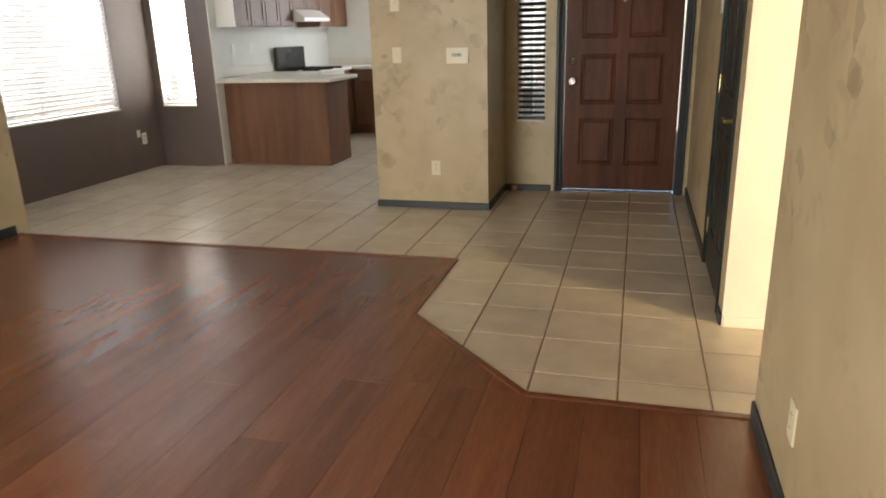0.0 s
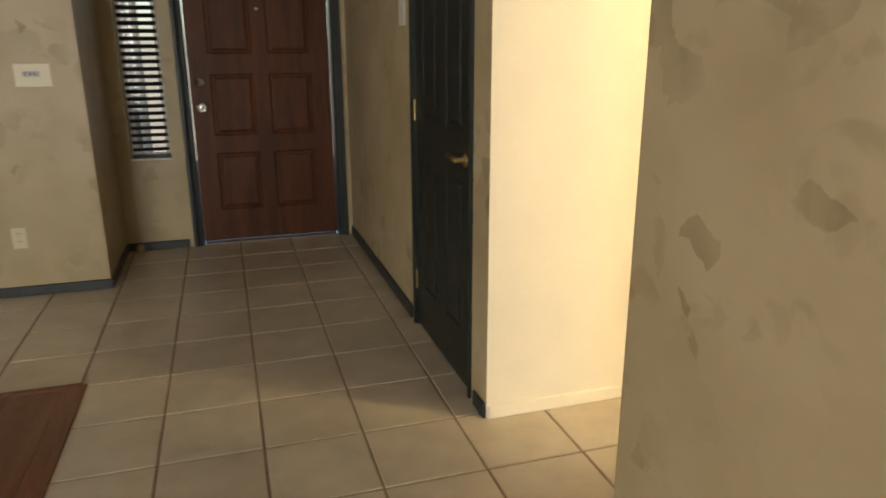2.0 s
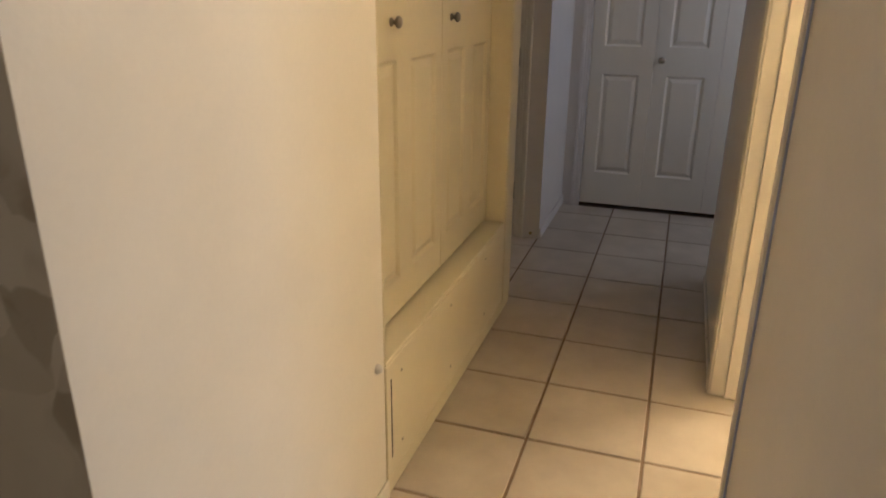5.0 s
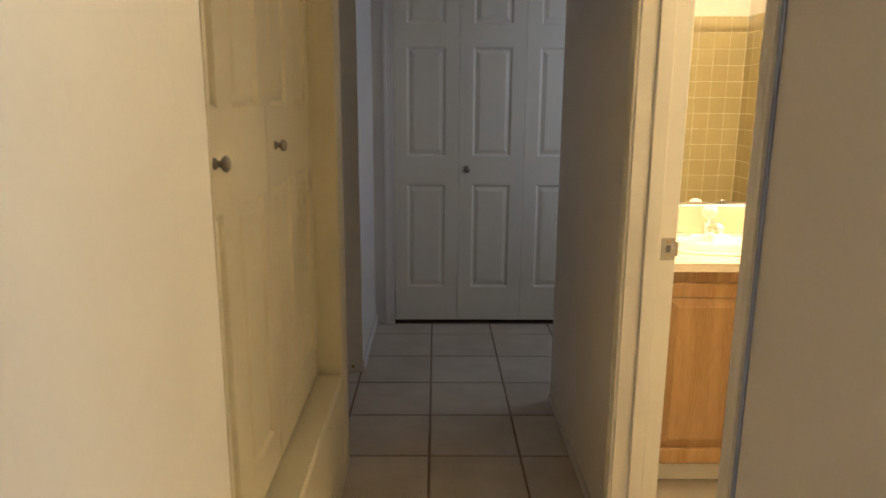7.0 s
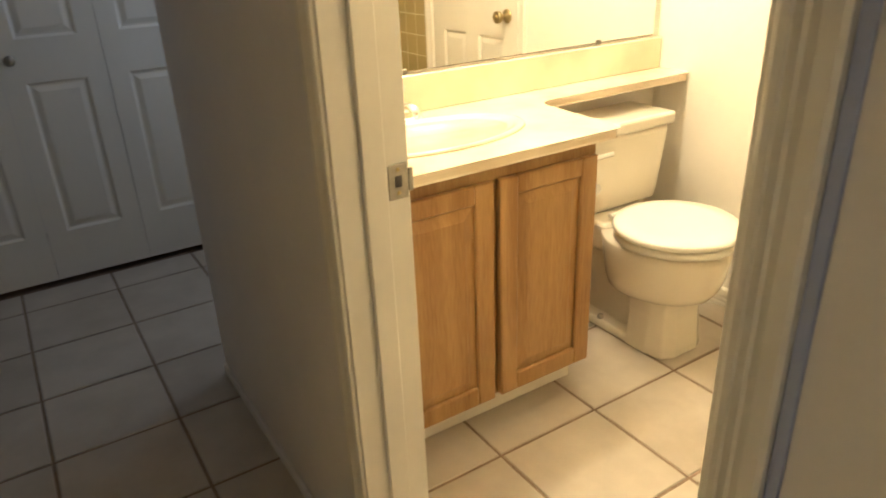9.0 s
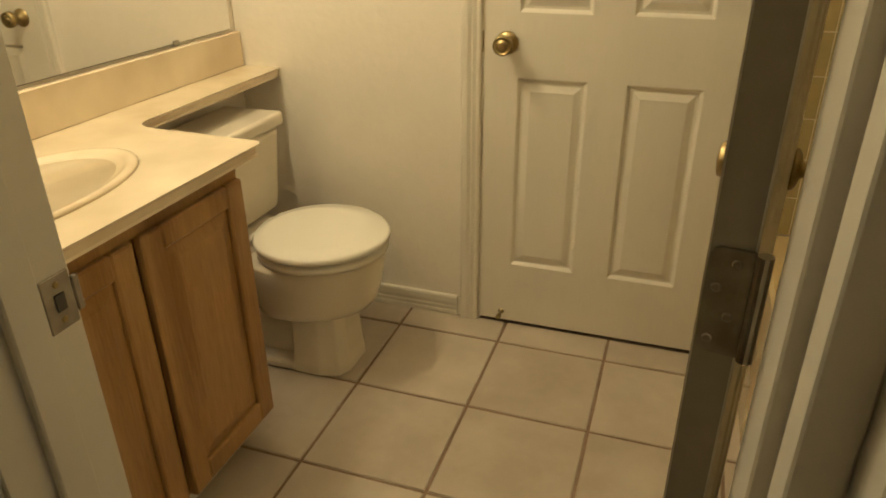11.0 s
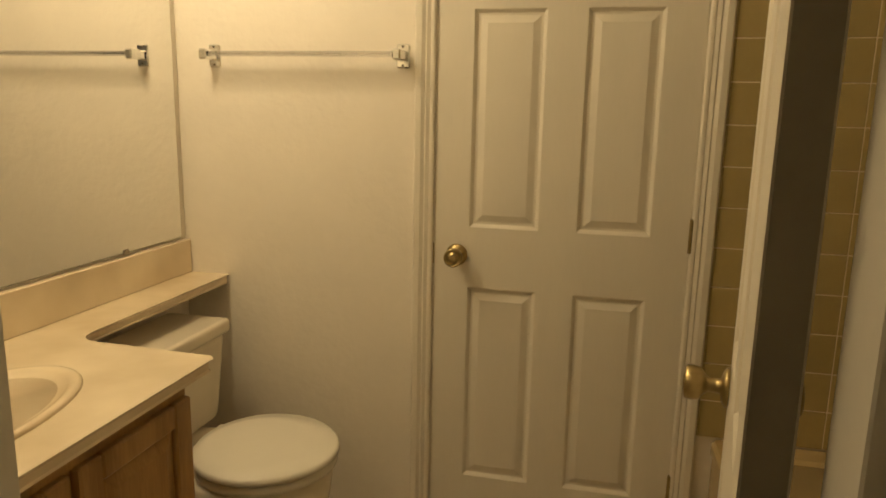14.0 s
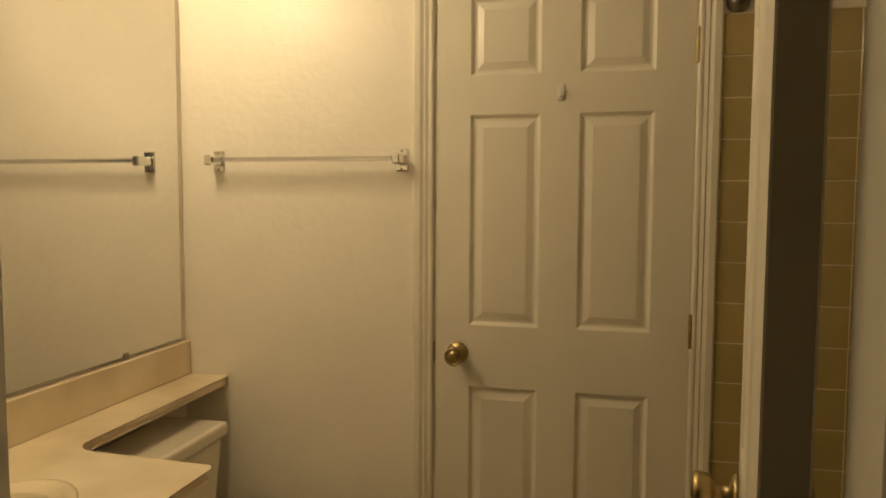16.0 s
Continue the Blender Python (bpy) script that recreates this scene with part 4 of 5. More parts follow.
wall_plate("light_switch", (-1.423, 1.95, 1.184), ("y", -1), 0.072, 0.116, "almond single light switch on the tan block", "light switch")
wall_plate("light_switch", (-1.425, 1.95, 1.555), ("y", -1), 0.072, 0.116, "almond upper light switch on the tan block", "light switch")
wall_plate("alarm_keypad", (-0.950, 1.95, 1.172), ("y", -1), 0.170, 0.115, "almond alarm keypad with dark buttons on the tan block", "keypad", "panel")
wall_plate("wall_outlet", (-1.140, 1.95, 0.326), ("y", -1), 0.072, 0.116, "almond duplex outlet low on the tan block", "outlet", "outlet")
wall_plate("wall_outlet", (WX, -1.40, 0.300), ("x", -1), 0.072, 0.116, "almond duplex outlet low on the tan living wall", "outlet", "outlet")
wall_plate("wall_outlet", (-4.75, 3.16, 0.335), ("x", 1), 0.075, 0.12, "white outlet on the taupe dining wall", "outlet", "outlet")
wall_plate("wall_jack", (-4.75, 3.08, 0.395), ("x", 1), 0.05, 0.075, "small white phone jack on the taupe wall", "phone jack", "none")
wall_plate("door_chime", (0.785, 1.10, 1.46), ("x", -1), 0.10, 0.12, "white door chime box high on the entry wall", "door chime", "none")

stop = thing("door_stop", (-0.640, 2.688, 0.0), "tan rubber door stop lying on the entry tiles by the baseboard", "door stop")
part("body", lathe([(0.022, 0), (0.026, 0.012), (0.026, 0.038), (0.018, 0.050), (0.004, 0.052)], (-0.640, 2.655, 0.0), (0, 0, 1), 18), material("tan_rubber", (0.42, 0.28, 0.15), 0.7), stop, soft=True)

scuff = thing("plaster_patch", (WX + 0.01, HS, 1.0), "tan scraped plaster patch with a nail hole on the wall end", "wall patch", kind="structure")
pp = bmesh.new()
outline = [(0.115, 1.02), (0.15, 1.03), (0.19, 1.08), (0.22, 1.14), (0.19, 1.225), (0.12, 1.235), (0.13, 1.18), (0.135, 1.12), (0.115, 1.06)]
lo = [pp.verts.new((WX + u, HS + 0.0005, z)) for u, z in outline]
hi = [pp.verts.new((WX + u, HS + 0.0016, z)) for u, z in outline]
pp.faces.new(lo)
pp.faces.new(hi[::-1])
for k in range(len(outline)):
    pp.faces.new((lo[k], lo[(k + 1) % len(outline)], hi[(k + 1) % len(outline)], hi[k]))
part("scrape", pp, PATCH, scuff)
part("nail_hole", lathe([(0.006, 0), (0.004, 0.004)], (WX + 0.20, HS + 0.0016, 1.115), (0, 1, 0), 10), BLACK, scuff, "dark nail head")

# ---- hall: linen cupboard ----
cup = thing("linen_cupboard", (2.27, HN, 0), "cream painted built-in linen cupboard with two tall doors", "cupboard")
# dark sheet behind the doors paints the shade seen through their gaps
part("body", box(1.662, 2.883, HN + 0.1015, HN + 0.115, 0.052, 2.158, 0.002), DARKIN, cup, "back sheet coloured dark for the shade inside the cupboard")
part("access_panel", box(1.6625, 2.8825, HN - 0.004, HN + 0.030, 0.052, 0.386, 0.003), CABW, cup, "cream board with screw heads and a slot")
part("ledge", box(1.6625, 2.8825, HN - 0.003, HN + 0.100, 0.387, 0.399, 0.003), CABW, cup)
part("base_strip", box(1.6605, 3.004, HN - 0.0035, HN - 0.0005, 0.002, 0.051, 0.001), CABW, cup)
part("face_board", box(2.886, 3.004, HN - 0.006, HN - 0.0005, 0.052, 2.3, 0.002), CABW, cup)
part("head_strip", box(1.6625, 2.8825, HN + 0.045, HN + 0.100, 2.125, 2.155, 0.002), CABW, cup)
part("side_lining", box(2.8745, 2.8830, HN - 0.003, HN + 0.099, 0.400, 2.124, 0.001), CABW, cup)
part("side_lining", box(1.6620, 1.6690, HN - 0.001, HN + 0.099, 0.400, 2.124, 0.001), CABW, cup)
part("slot", box(1.690, 1.695, HN - 0.0050, HN - 0.0038, 0.105, 0.340), BLACK, cup, "dark slot cut in the panel")
for u, z in ((1.765, 0.33), (1.765, 0.115), (2.185, 0.335), (2.185, 0.115), (2.595, 0.345), (2.595, 0.12)):
    part("screw", lathe([(0.0045, 0), (0.003, 0.0015)], (u, HN - 0.004, z), (0, -1, 0), 10), PEWTER, cup)
for x0, dw, kx in ((1.700, 0.608, 1.920), (2.311, 0.560, 2.395)):
    near, far = (0.055, 0.42 * dw), (0.58 * dw, dw - 0.055)
    slab = panel_slab(dw, 1.708, 0.022, [(*c, *z) for c in (near, far) for z in ((0.10, 0.69), (0.88, 1.60))], 0.009)
    slab.transform(Matrix.Translation((x0, HN + 0.075, 0.410)))
    dr = part("door", slab, CABW, cup)
    part("knob", lathe([(0.011, 0), (0.010, 0.003), (0.006, 0.006), (0.006, 0.011), (0.014, 0.017), (0.015, 0.022), (0.010, 0.027), (0.002, 0.028)], (kx, HN + 0.075, 1.195), (0, -1, 0), 18), PEWTER, dr, "round pewter knob", soft=True)
bump = thing("wall_bumper", (1.615, HN, 0.400), "small white plastic bumper on the hall wall", "door bumper")
part("bumper", lathe([(0.012, 0), (0.012, 0.006), (0.008, 0.014), (0.002, 0.016)], (1.615, HN, 0.412), (0, -1, 0), 14), WHITEP, bump, soft=True)

# ---- bathroom: vanity ----
van = thing("vanity_cabinet", (3.04, -1.39, 0), "honey oak two-door vanity cabinet under the marble top", "vanity")
part("body", box(2.840, BE - 0.002, -1.766, -1.004, 0.098, 0.779, 0.002), OAK, van)
part("toe_kick", box(2.895, BE - 0.002, -1.755, -1.004, 0.0, 0.104, 0.001), TRIM, van, "white painted toe kick board")
part("face_rail", box(2.830, 2.8395, -1.7575, -1.0045, 0.735, 0.778, 0.001), OAK, van)
for y0, y1 in ((-1.755, -1.4345), (-1.4145, -1.0545)):
    fr = bmesh.new()
    for a, b, c, d in ((y0, y0 + 0.055, 0.104, 0.737), (y1 - 0.055, y1, 0.104, 0.737), (y0 + 0.055, y1 - 0.055, 0.104, 0.160), (y0 + 0.055, y1 - 0.055, 0.687, 0.737)):
        box(2.815, 2.8385, a, b, c, d, 0.004, fr)
    dr = part("door", fr, OAK, van)
    pn = bmesh.new()
    rings = []
    for n, dx in ((-0.004, 0.014), (0.0, 0.012), (0.030, 0.004), (0.032, 0.003)):
        rings.append([pn.verts.new((2.815 + dx, a, z)) for a, z in ((y0 + 0.055 + n, 0.160 + n), (y1 - 0.055 - n, 0.160 + n), (y1 - 0.055 - n, 0.687 - n), (y0 + 0.055 + n, 0.687 - n))])
    for a, b in zip(rings, rings[1:]):
        for k in range(4):
            pn.faces.new((a[k], a[(k + 1) % 4], b[(k + 1) % 4], b[k]))
    pn.faces.new(rings[-1])
    back = [pn.verts.new((2.8375, v.co.y, v.co.z)) for v in rings[0]]
    for k in range(4):
        pn.faces.new((rings[0][k], rings[0][(k + 1) % 4], back[(k + 1) % 4], back[k]))
    pn.faces.new(back)
    part("panel", pn, OAK, dr)

# marble top: plan outline with the narrow shelf over the toilet, and a sunk oval basin
ZT = 0.808
top = thing("countertop", (3.04, -1.39, 0.780), "cream cultured marble vanity top with moulded basin and narrow shelf", "countertop")
CX, CY, RX, RY = 3.037, -1.375, 0.157, 0.285
outer = [(2.792, -1.004), (2.792, -1.789), (2.799, -1.798), (3.085, -1.809)]
outer += [(3.156 - 0.065 + 0.065 * math.sin(a), -1.874 + 0.065 * math.cos(a)) for a in [k * math.pi / 12 for k in range(1, 7)]]
outer += [(3.156, BS + 0.004), (BE - 0.002, BS + 0.004), (BE - 0.002, -1.004)]
slab = bmesh.new()


def inside_slab(bm, pts, z0, z1, hole):
    """A slab with an oval hole: bridged top and bottom, with eased outer edge."""
    rings = {}
    for z, grow in ((z0, -0.004), (z0 + 0.004, 0.0), (z1 - 0.010, 0.0), (z1 - 0.003, -0.004), (z1, -0.010)):
        row = []
        n = len(pts)
        for k in range(n):
            p, a, b = Vector(pts[k]), Vector(pts[k - 1]), Vector(pts[(k + 1) % n])
            e1, e2 = (p - a).normalized(), (b - p).normalized()
            nrm = Vector((e1.y + e2.y, -e1.x - e2.x))
            nrm = nrm.normalized() if nrm.length > 1e-6 else Vector((e1.y, -e1.x))
            row.append(bm.verts.new((p.x - nrm.x * grow, p.y - nrm.y * grow, z)))
        rings[z] = row
    zs = sorted(rings)
    for lo, hi in zip(zs, zs[1:]):
        for k in range(len(pts)):
            bm.faces.new((rings[lo][k], rings[lo][(k + 1) % len(pts)], rings[hi][(k + 1) % len(pts)], rings[hi][k]))
    oval = [bm.verts.new((x, y, z1)) for x, y in hole]
    edges = []
    for row in (rings[z1], oval):
        for k in range(len(row)):
            e = bm.edges.get((row[k], row[(k + 1) % len(row)]))
            edges.append(e or bm.edges.new((row[k], row[(k + 1) % len(row)])))
    bmesh.ops.triangle_fill(bm, edges=edges, use_beauty=True)
    return oval


OV = 48
hole = [(CX + RX * math.cos(2 * math.pi * k / OV), CY + RY * math.sin(2 * math.pi * k / OV)) for k in range(OV)]
oval = inside_slab(slab, outer, ZT - 0.028, ZT, hole)
part("slab", slab, MARBLE, top)
ring_list = []
for s, dz in ((1.0, 0.0), (0.985, 0.006), (0.955, 0.009), (0.915, 0.009), (0.885, 0.006), (0.85, 0.001), (0.76, -0.001)):
    ring_list.append([(CX + RX * s * math.cos(2 * math.pi * k / OV), CY + RY * s * math.sin(2 * math.pi * k / OV), ZT + dz) for k in range(OV)])
for s, dz in ((0.70, -0.004), (0.665, -0.022), (0.63, -0.060), (0.55, -0.095), (0.38, -0.118), (0.16, -0.126), (0.06, -0.127)):
    row = []
    for k in range(OV):
        a = 2 * math.pi * k / OV
        w = 1 + 0.05 * math.cos(10 * a) * (1 if dz > -0.05 else 0.4)
        row.append((CX + 0.01 + RX * s * w * math.cos(a), CY + RY * s * w * math.sin(a), ZT + dz))
    ring_list.append(row)
basin = loft(ring_list)
bowl = part("basin", basin, MARBLE, top, "shell-edged oval marble basin", soft=True)
part("drain", lathe([(0.020, 0), (0.019, 0.003), (0.010, 0.004)], (CX + 0.01, CY, ZT - 0.1268), (0, 0, 1), 20), CHROME, bowl, "chrome drain ring")
part("backsplash", box(BE - 0.022, BE - 0.002, BS + 0.004, -1.004, ZT, 0.916, 0.003), MARBLE, top, "cream marble backsplash strip")

fau = thing("faucet", (3.215, CY, ZT), "chrome basin faucet with a clear acrylic ball handle", "faucet")
fb = bmesh.new()
lathe([(0.030, 0), (0.030, 0.008), (0.024, 0.014), (0.022, 0.045), (0.018, 0.054)], (3.215, CY, ZT), (0, 0, 1), 24, fb)
box(3.190, 3.240, CY - 0.075, CY + 0.075, ZT, ZT + 0.012, 0.005, fb)
part("base", fb, CHROME, fau, soft=False)
spv = bmesh.new()
prev = None
path = [(3.205, 0.030, 0.016), (3.170, 0.050, 0.014), (3.130, 0.058, 0.012), (3.105, 0.054, 0.011), (3.098, 0.040, 0.010)]
part("spout", loft([[(x + 0.3 * r * math.cos(a), CY + r * math.sin(a), ZT + z + r * math.cos(a)) for a in [2 * math.pi * k / 16 for k in range(16)]] for x, z, r in path]), CHROME, fau, soft=True)
part("stem", lathe([(0.010, 0), (0.009, 0.016)], (3.215, CY, ZT + 0.053), (0, 0, 1), 14), CHROME, fau)
part("ball_handle", lathe([(0.010, 0), (0.022, 0.008), (0.029, 0.022), (0.029, 0.034), (0.022, 0.047), (0.010, 0.053), (0.003, 0.054)], (3.215, CY, ZT + 0.067), (0, 0, 1), 12), material("milky_acrylic", (0.80, 0.78, 0.70), 0.08, spread=0.05, bump=0.0, coat=0.5), fau, "milky clear acrylic ball")

mir = thing("mirror", (BE - 0.004, -1.72, 0.93), "large frameless wall mirror above the backsplash", "mirror")
part("glass", box(BE - 0.009, BE - 0.0035, -2.466, -1.003, 0.926, 1.974, 0.001), MIRROR, mir)
part("backing", box(BE - 0.0034, BE - 0.0004, -2.4685, -1.0025, 0.9235, 1.9765), BLACK, mir, "dark mirror edge line")
for y in (-2.20, -1.45):
    part("clip", box(BE - 0.0125, BE - 0.003, y - 0.011, y + 0.011, 0.9195, 0.935, 0.002), PEWTER, mir, "small metal mirror clip")

# vanity light over the mirror
vl = thing("vanity_light", (BE, -1.62, 2.1), "three-bulb vanity light bar above the mirror, lit", "wall lamp")
part("back_plate", box(BE - 0.03, BE - 0.001, -2.08, -1.48, 2.07, 2.17, 0.006), CHROME, vl, "chrome back plate")
for y in (-1.58, -1.78, -1.98):
    part("socket", lathe([(0.022, 0), (0.022, 0.03), (0.017, 0.045)], (BE - 0.03, y, 2.12), (-1, 0, 0), 18), CHROME, vl)

# ---- toilet ----
TY = -2.140
toi = thing("toilet", (2.95, TY, 0), "bone porcelain two-piece toilet with closed white seat lid", "toilet")


def egg(xf, xb, half, z, n=40, flat=0.0):
    """An egg-shaped ring: nose towards -x, broad towards +x."""
    cx = xb - half * 0.95
    out = []
    for k in range(n):
        a = 2 * math.pi * k / n
        c, s = math.cos(a), math.sin(a)
        x = cx - (cx - xf) * c if c > 0 else cx + (xb - cx) * abs(c) ** (1 - flat)
        out.append((x, TY + half * s * (1 if c < 0 else 1 - 0.05 * c * c), z))
    return out


bowl_rings = [egg(2.80, 3.04, 0.095, 0.186), egg(2.745, 3.06, 0.128, 0.192), egg(2.712, 3.065, 0.152, 0.212), egg(2.690, 3.07, 0.168, 0.245), egg(2.676, 3.075, 0.177, 0.290),
              egg(2.668, 3.085, 0.183, 0.340), egg(2.666, 3.09, 0.185, 0.374), egg(2.671, 3.09, 0.181, 0.384)]
part("bowl", loft(bowl_rings), BONE, toi, soft=True)
part("deck", box(3.02, 3.26, TY - 0.135, TY + 0.135, 0.30, 0.400, 0.02, seg=3), BONE, toi)


def plinth(grow, z):
    """Flat-fronted pedestal outline with chamfered corners."""
    pts = [(2.766 - grow, -0.052), (2.786 - grow * 0.8, -0.088 - grow), (2.84, -0.104 - grow), (2.925, -0.104 - grow)]
    return [(x, TY + y, z) for x, y in pts] + [(x, TY - y, z) for x, y in reversed(pts)]


ped = loft([plinth(0.006, 0.001), plinth(0.005, 0.028), plinth(0.0, 0.06), plinth(-0.006, 0.14), plinth(-0.004, 0.20)])
bmesh.ops.bevel(ped, geom=ped.edges[:], offset=0.005, segments=2, affect="EDGES", profile=0.5)
part("pedestal", ped, BONE, toi, "flat-fronted porcelain pedestal")
trap = bmesh.new()
box(2.91, 3.20, TY - 0.062, TY + 0.062, 0.001, 0.31, 0.03, trap, 3)
box(2.915, 3.17, TY - 0.112, TY + 0.112, 0.001, 0.036, 0.012, trap, 2)
part("foot", trap, BONE, toi)
for sy in (-0.098, 0.098):
    part("bolt", lathe([(0.012, 0), (0.010, 0.012), (0.004, 0.016)], (3.05, TY + sy, 0.035), (0, 0, 1), 12), PEWTER, toi, "rusty closet bolt")
seat_rings = [egg(2.668, 3.03, 0.182, 0.3855), egg(2.656, 3.035, 0.192, 0.390), egg(2.655, 3.035, 0.193, 0.404), egg(2.668, 3.03, 0.182, 0.410), egg(2.676, 3.03, 0.174, 0.4145)]
part("seat", loft(seat_rings), LID, toi, "white toilet seat ring", soft=True)
lid_rings = [egg(2.676, 3.035, 0.175, 0.415), egg(2.655, 3.04, 0.193, 0.4165), egg(2.650, 3.04, 0.198, 0.421), egg(2.650, 3.04, 0.198, 0.431), egg(2.658, 3.035, 0.192, 0.4375), egg(2.72, 3.01, 0.14, 0.4405), egg(2.82, 2.97, 0.05, 0.4415)]
part("lid", loft(lid_rings), LID, toi, "closed white seat lid", soft=True)
for sy in (-0.07, 0.07):
    part("seat_hinge", lathe([(0.009, 0), (0.009, 0.05)], (3.038, TY + sy - 0.025, 0.418), (0, 1, 0), 14), LID, toi)
tk = [[(x0, TY - h, z), (x1, TY - h, z), (x1, TY + h, z), (x0, TY + h, z)] for x0, x1, h, z in ((3.105, 3.265, 0.185, 0.400), (3.098, 3.268, 0.192, 0.430), (3.080, 3.272, 0.207, 0.668))]
tank = loft(tk)
bmesh.ops.bevel(tank, geom=tank.edges[:], offset=0.018, segments=3, affect="EDGES", profile=0.5)
tankp = part("tank", tank, BONE, toi)
part("tank_lid", box(3.068, 3.278, TY - 0.218, TY + 0.218, 0.669, 0.712, 0.012, seg=3), BONE, toi)
lv = lathe([(0.012, 0), (0.012, 0.010), (0.007, 0.012), (0.007, 0.02)], (3.084, TY + 0.15, 0.62), (-1, 0, 0), 14)
box(3.056, 3.066, TY + 0.07, TY + 0.158, 0.612, 0.628, 0.004, lv)
part("flush_lever", lv, CHROME, tankp, "chrome flush lever")

tp = thing("paper_holder", (2.93, -1.79, 0.62), "toilet paper holder with white roller on the vanity side", "paper holder")
for x in (2.868, 2.992):
    b = lathe([(0.022, 0), (0.020, 0.006), (0.010, 0.010), (0.010, 0.040)], (x, -1.7585, 0.615), (0, -1, 0), 16)
    lathe([(0.017, 0), (0.017, 0.014)], (x - 0.007, -1.800, 0.615), (1, 0, 0), 16, b)
    part("bracket", b, CHROME, tp)
part("roller", lathe([(0.012, 0), (0.012, 0.11)], (2.875, -1.800, 0.615), (1, 0, 0), 16), WHITEP, tp, "white plastic roller")
sup = thing("water_valve", (3.27, -1.93, 0.16), "chrome water shut-off valve with supply tube behind the toilet", "valve")
vb = lathe([(0.020, 0), (0.020, 0.003), (0.008, 0.005), (0.008, 0.06)], (BE, -1.93, 0.16), (-1, 0, 0), 16)
lathe([(0.006, 0), (0.006, 0.24)], (BE - 0.055, -1.93, 0.16), (0.0, -0.06, 0.24), 10, vb)
part("valve_body", vb, CHROME, sup)

# ---- towel bar ----
tb = thing("towel_bar", (2.87, BS, 1.48), "chrome towel bar with clear square rod on the cream wall", "towel bar")
for x in (3.168, 2.577):
    pl = box(x - 0.019, x + 0.019, BS, BS + 0.006, 1.450, 1.516, 0.003)
    box(x - 0.012, x + 0.012, BS + 0.006, BS + 0.075, 1.468, 1.498, 0.004, pl)
    br = part("bracket", pl, CHROME, tb)
    for z in (1.457, 1.509):
        part("screw", lathe([(0.004, 0), (0.003, 0.0015)], (x, BS + 0.006, z), (0, 1, 0), 10), PEWTER, br)
part("rod", box(2.589, 3.156, BS + 0.052, BS + 0.068, 1.477, 1.491, 0.001), ACRYL, tb, "clear acrylic square rod")
part("rod_core", box(2.585, 3.16, BS + 0.057, BS + 0.063, 1.481, 1.487, 0), CHROME, tb, "bright core of the rod")

# ---- tub ----
tub = thing("bathtub", (1.29, -1.75, 0), "tan enamelled bathtub behind the open door", "bathtub")
TUBM = material("tan_tub_enamel", (0.52, 0.40, 0.20), 0.14, spread=0.03, bump=0.0, coat=0.3)


def rect_ring(x0, x1, y0, y1, r, z, n=6):
    pts = []
    for cx, cy, a0 in ((x1 - r, y1 - r, 0), (x0 + r, y1 - r, 90), (x0 + r, y0 + r, 180), (x1 - r, y0 + r, 270)):
        pts += [(cx + r * math.cos(radians(a0 + 90 * k / n)), cy + r * math.sin(radians(a0 + 90 * k / n)), z) for k in range(n + 1)]
    return pts


part("apron", loft([rect_ring(0.935, 1.655, BS + 0.004, -1.006, 0.012, 0.0), rect_ring(0.935, 1.655, BS + 0.004, -1.006, 0.012, 0.398)]), TUBM, tub)
part("rim", loft([rect_ring(1.01, 1.57, BS + 0.09, -1.09, 0.11, 0.400), rect_ring(0.932, 1.660, BS + 0.004, -1.006, 0.012, 0.400), rect_ring(0.932, 1.660, BS + 0.004, -1.006, 0.012, 0.428),
                  rect_ring(0.938, 1.652, BS + 0.010, -1.012, 0.014, 0.440), rect_ring(1.00, 1.58, BS + 0.08, -1.08, 0.11, 0.440), rect_ring(1.01, 1.57, BS + 0.09, -1.09, 0.11, 0.428)]), TUBM, tub, "rounded tub rim")
part("well", loft([rect_ring(1.011, 1.569, BS + 0.091, -1.091, 0.11, 0.430), rect_ring(1.07, 1.51, BS + 0.20, -1.16, 0.12, 0.10), rect_ring(1.12, 1.46, BS + 0.28, -1.22, 0.12, 0.075)]), TUBM, tub, "sunken tub well", soft=True)

rodt = thing("shower_rod", (1.675, -1.75, 1.86), "chrome shower curtain rod between the bathroom walls", "shower rod")
part("rod", lathe([(0.0125, 0), (0.0125, -1.012 - (BS + 0.012))], (1.668, BS + 0.006, 1.885), (0, 1, 0), 18), CHROME, rodt, soft=True)
part("flange", lathe([(0.030, 0), (0.028, 0.006), (0.018, 0.012), (0.016, 0.030)], (1.668, BS + 0.001, 1.885), (0, 1, 0), 20), PEWTER, rodt, soft=True)
part("flange", lathe([(0.030, 0), (0.028, 0.006), (0.018, 0.012), (0.016, 0.030)], (1.668, -1.001, 1.885), (0, -1, 0), 20), PEWTER, rodt, soft=True)

# glazed wall tiles of the tub surround
TP = 0.1085


def tile_wall(name, label, spot, cols, rows, z0, back):
    root = thing(name, (0, 0, 0), label, "tiled wall", kind="structure")
    part("grout_bed", back, WGROUT, root, "pale grout bed")
    me = None
    for i in range(cols):
        for j in range(rows):
            if me is None:
                bm = box(-TP / 2 + 0.0011, TP / 2 - 0.0011, 0, 0.006, -TP / 2 + 0.0011, TP / 2 - 0.0011)
                f = max(bm.faces, key=lambda q: q.calc_center_median().y)
                bmesh.ops.bevel(bm, geom=f.edges[:], offset=0.0016, segments=1, affect="EDGES")
                me = mesh_from("wall_tile", bm, WTILE)
            ob = new("wall_tile", me)
            ob.parent = root
            ob.matrix_local = spot(i, z0 + (j + 0.5) * TP)
    return root


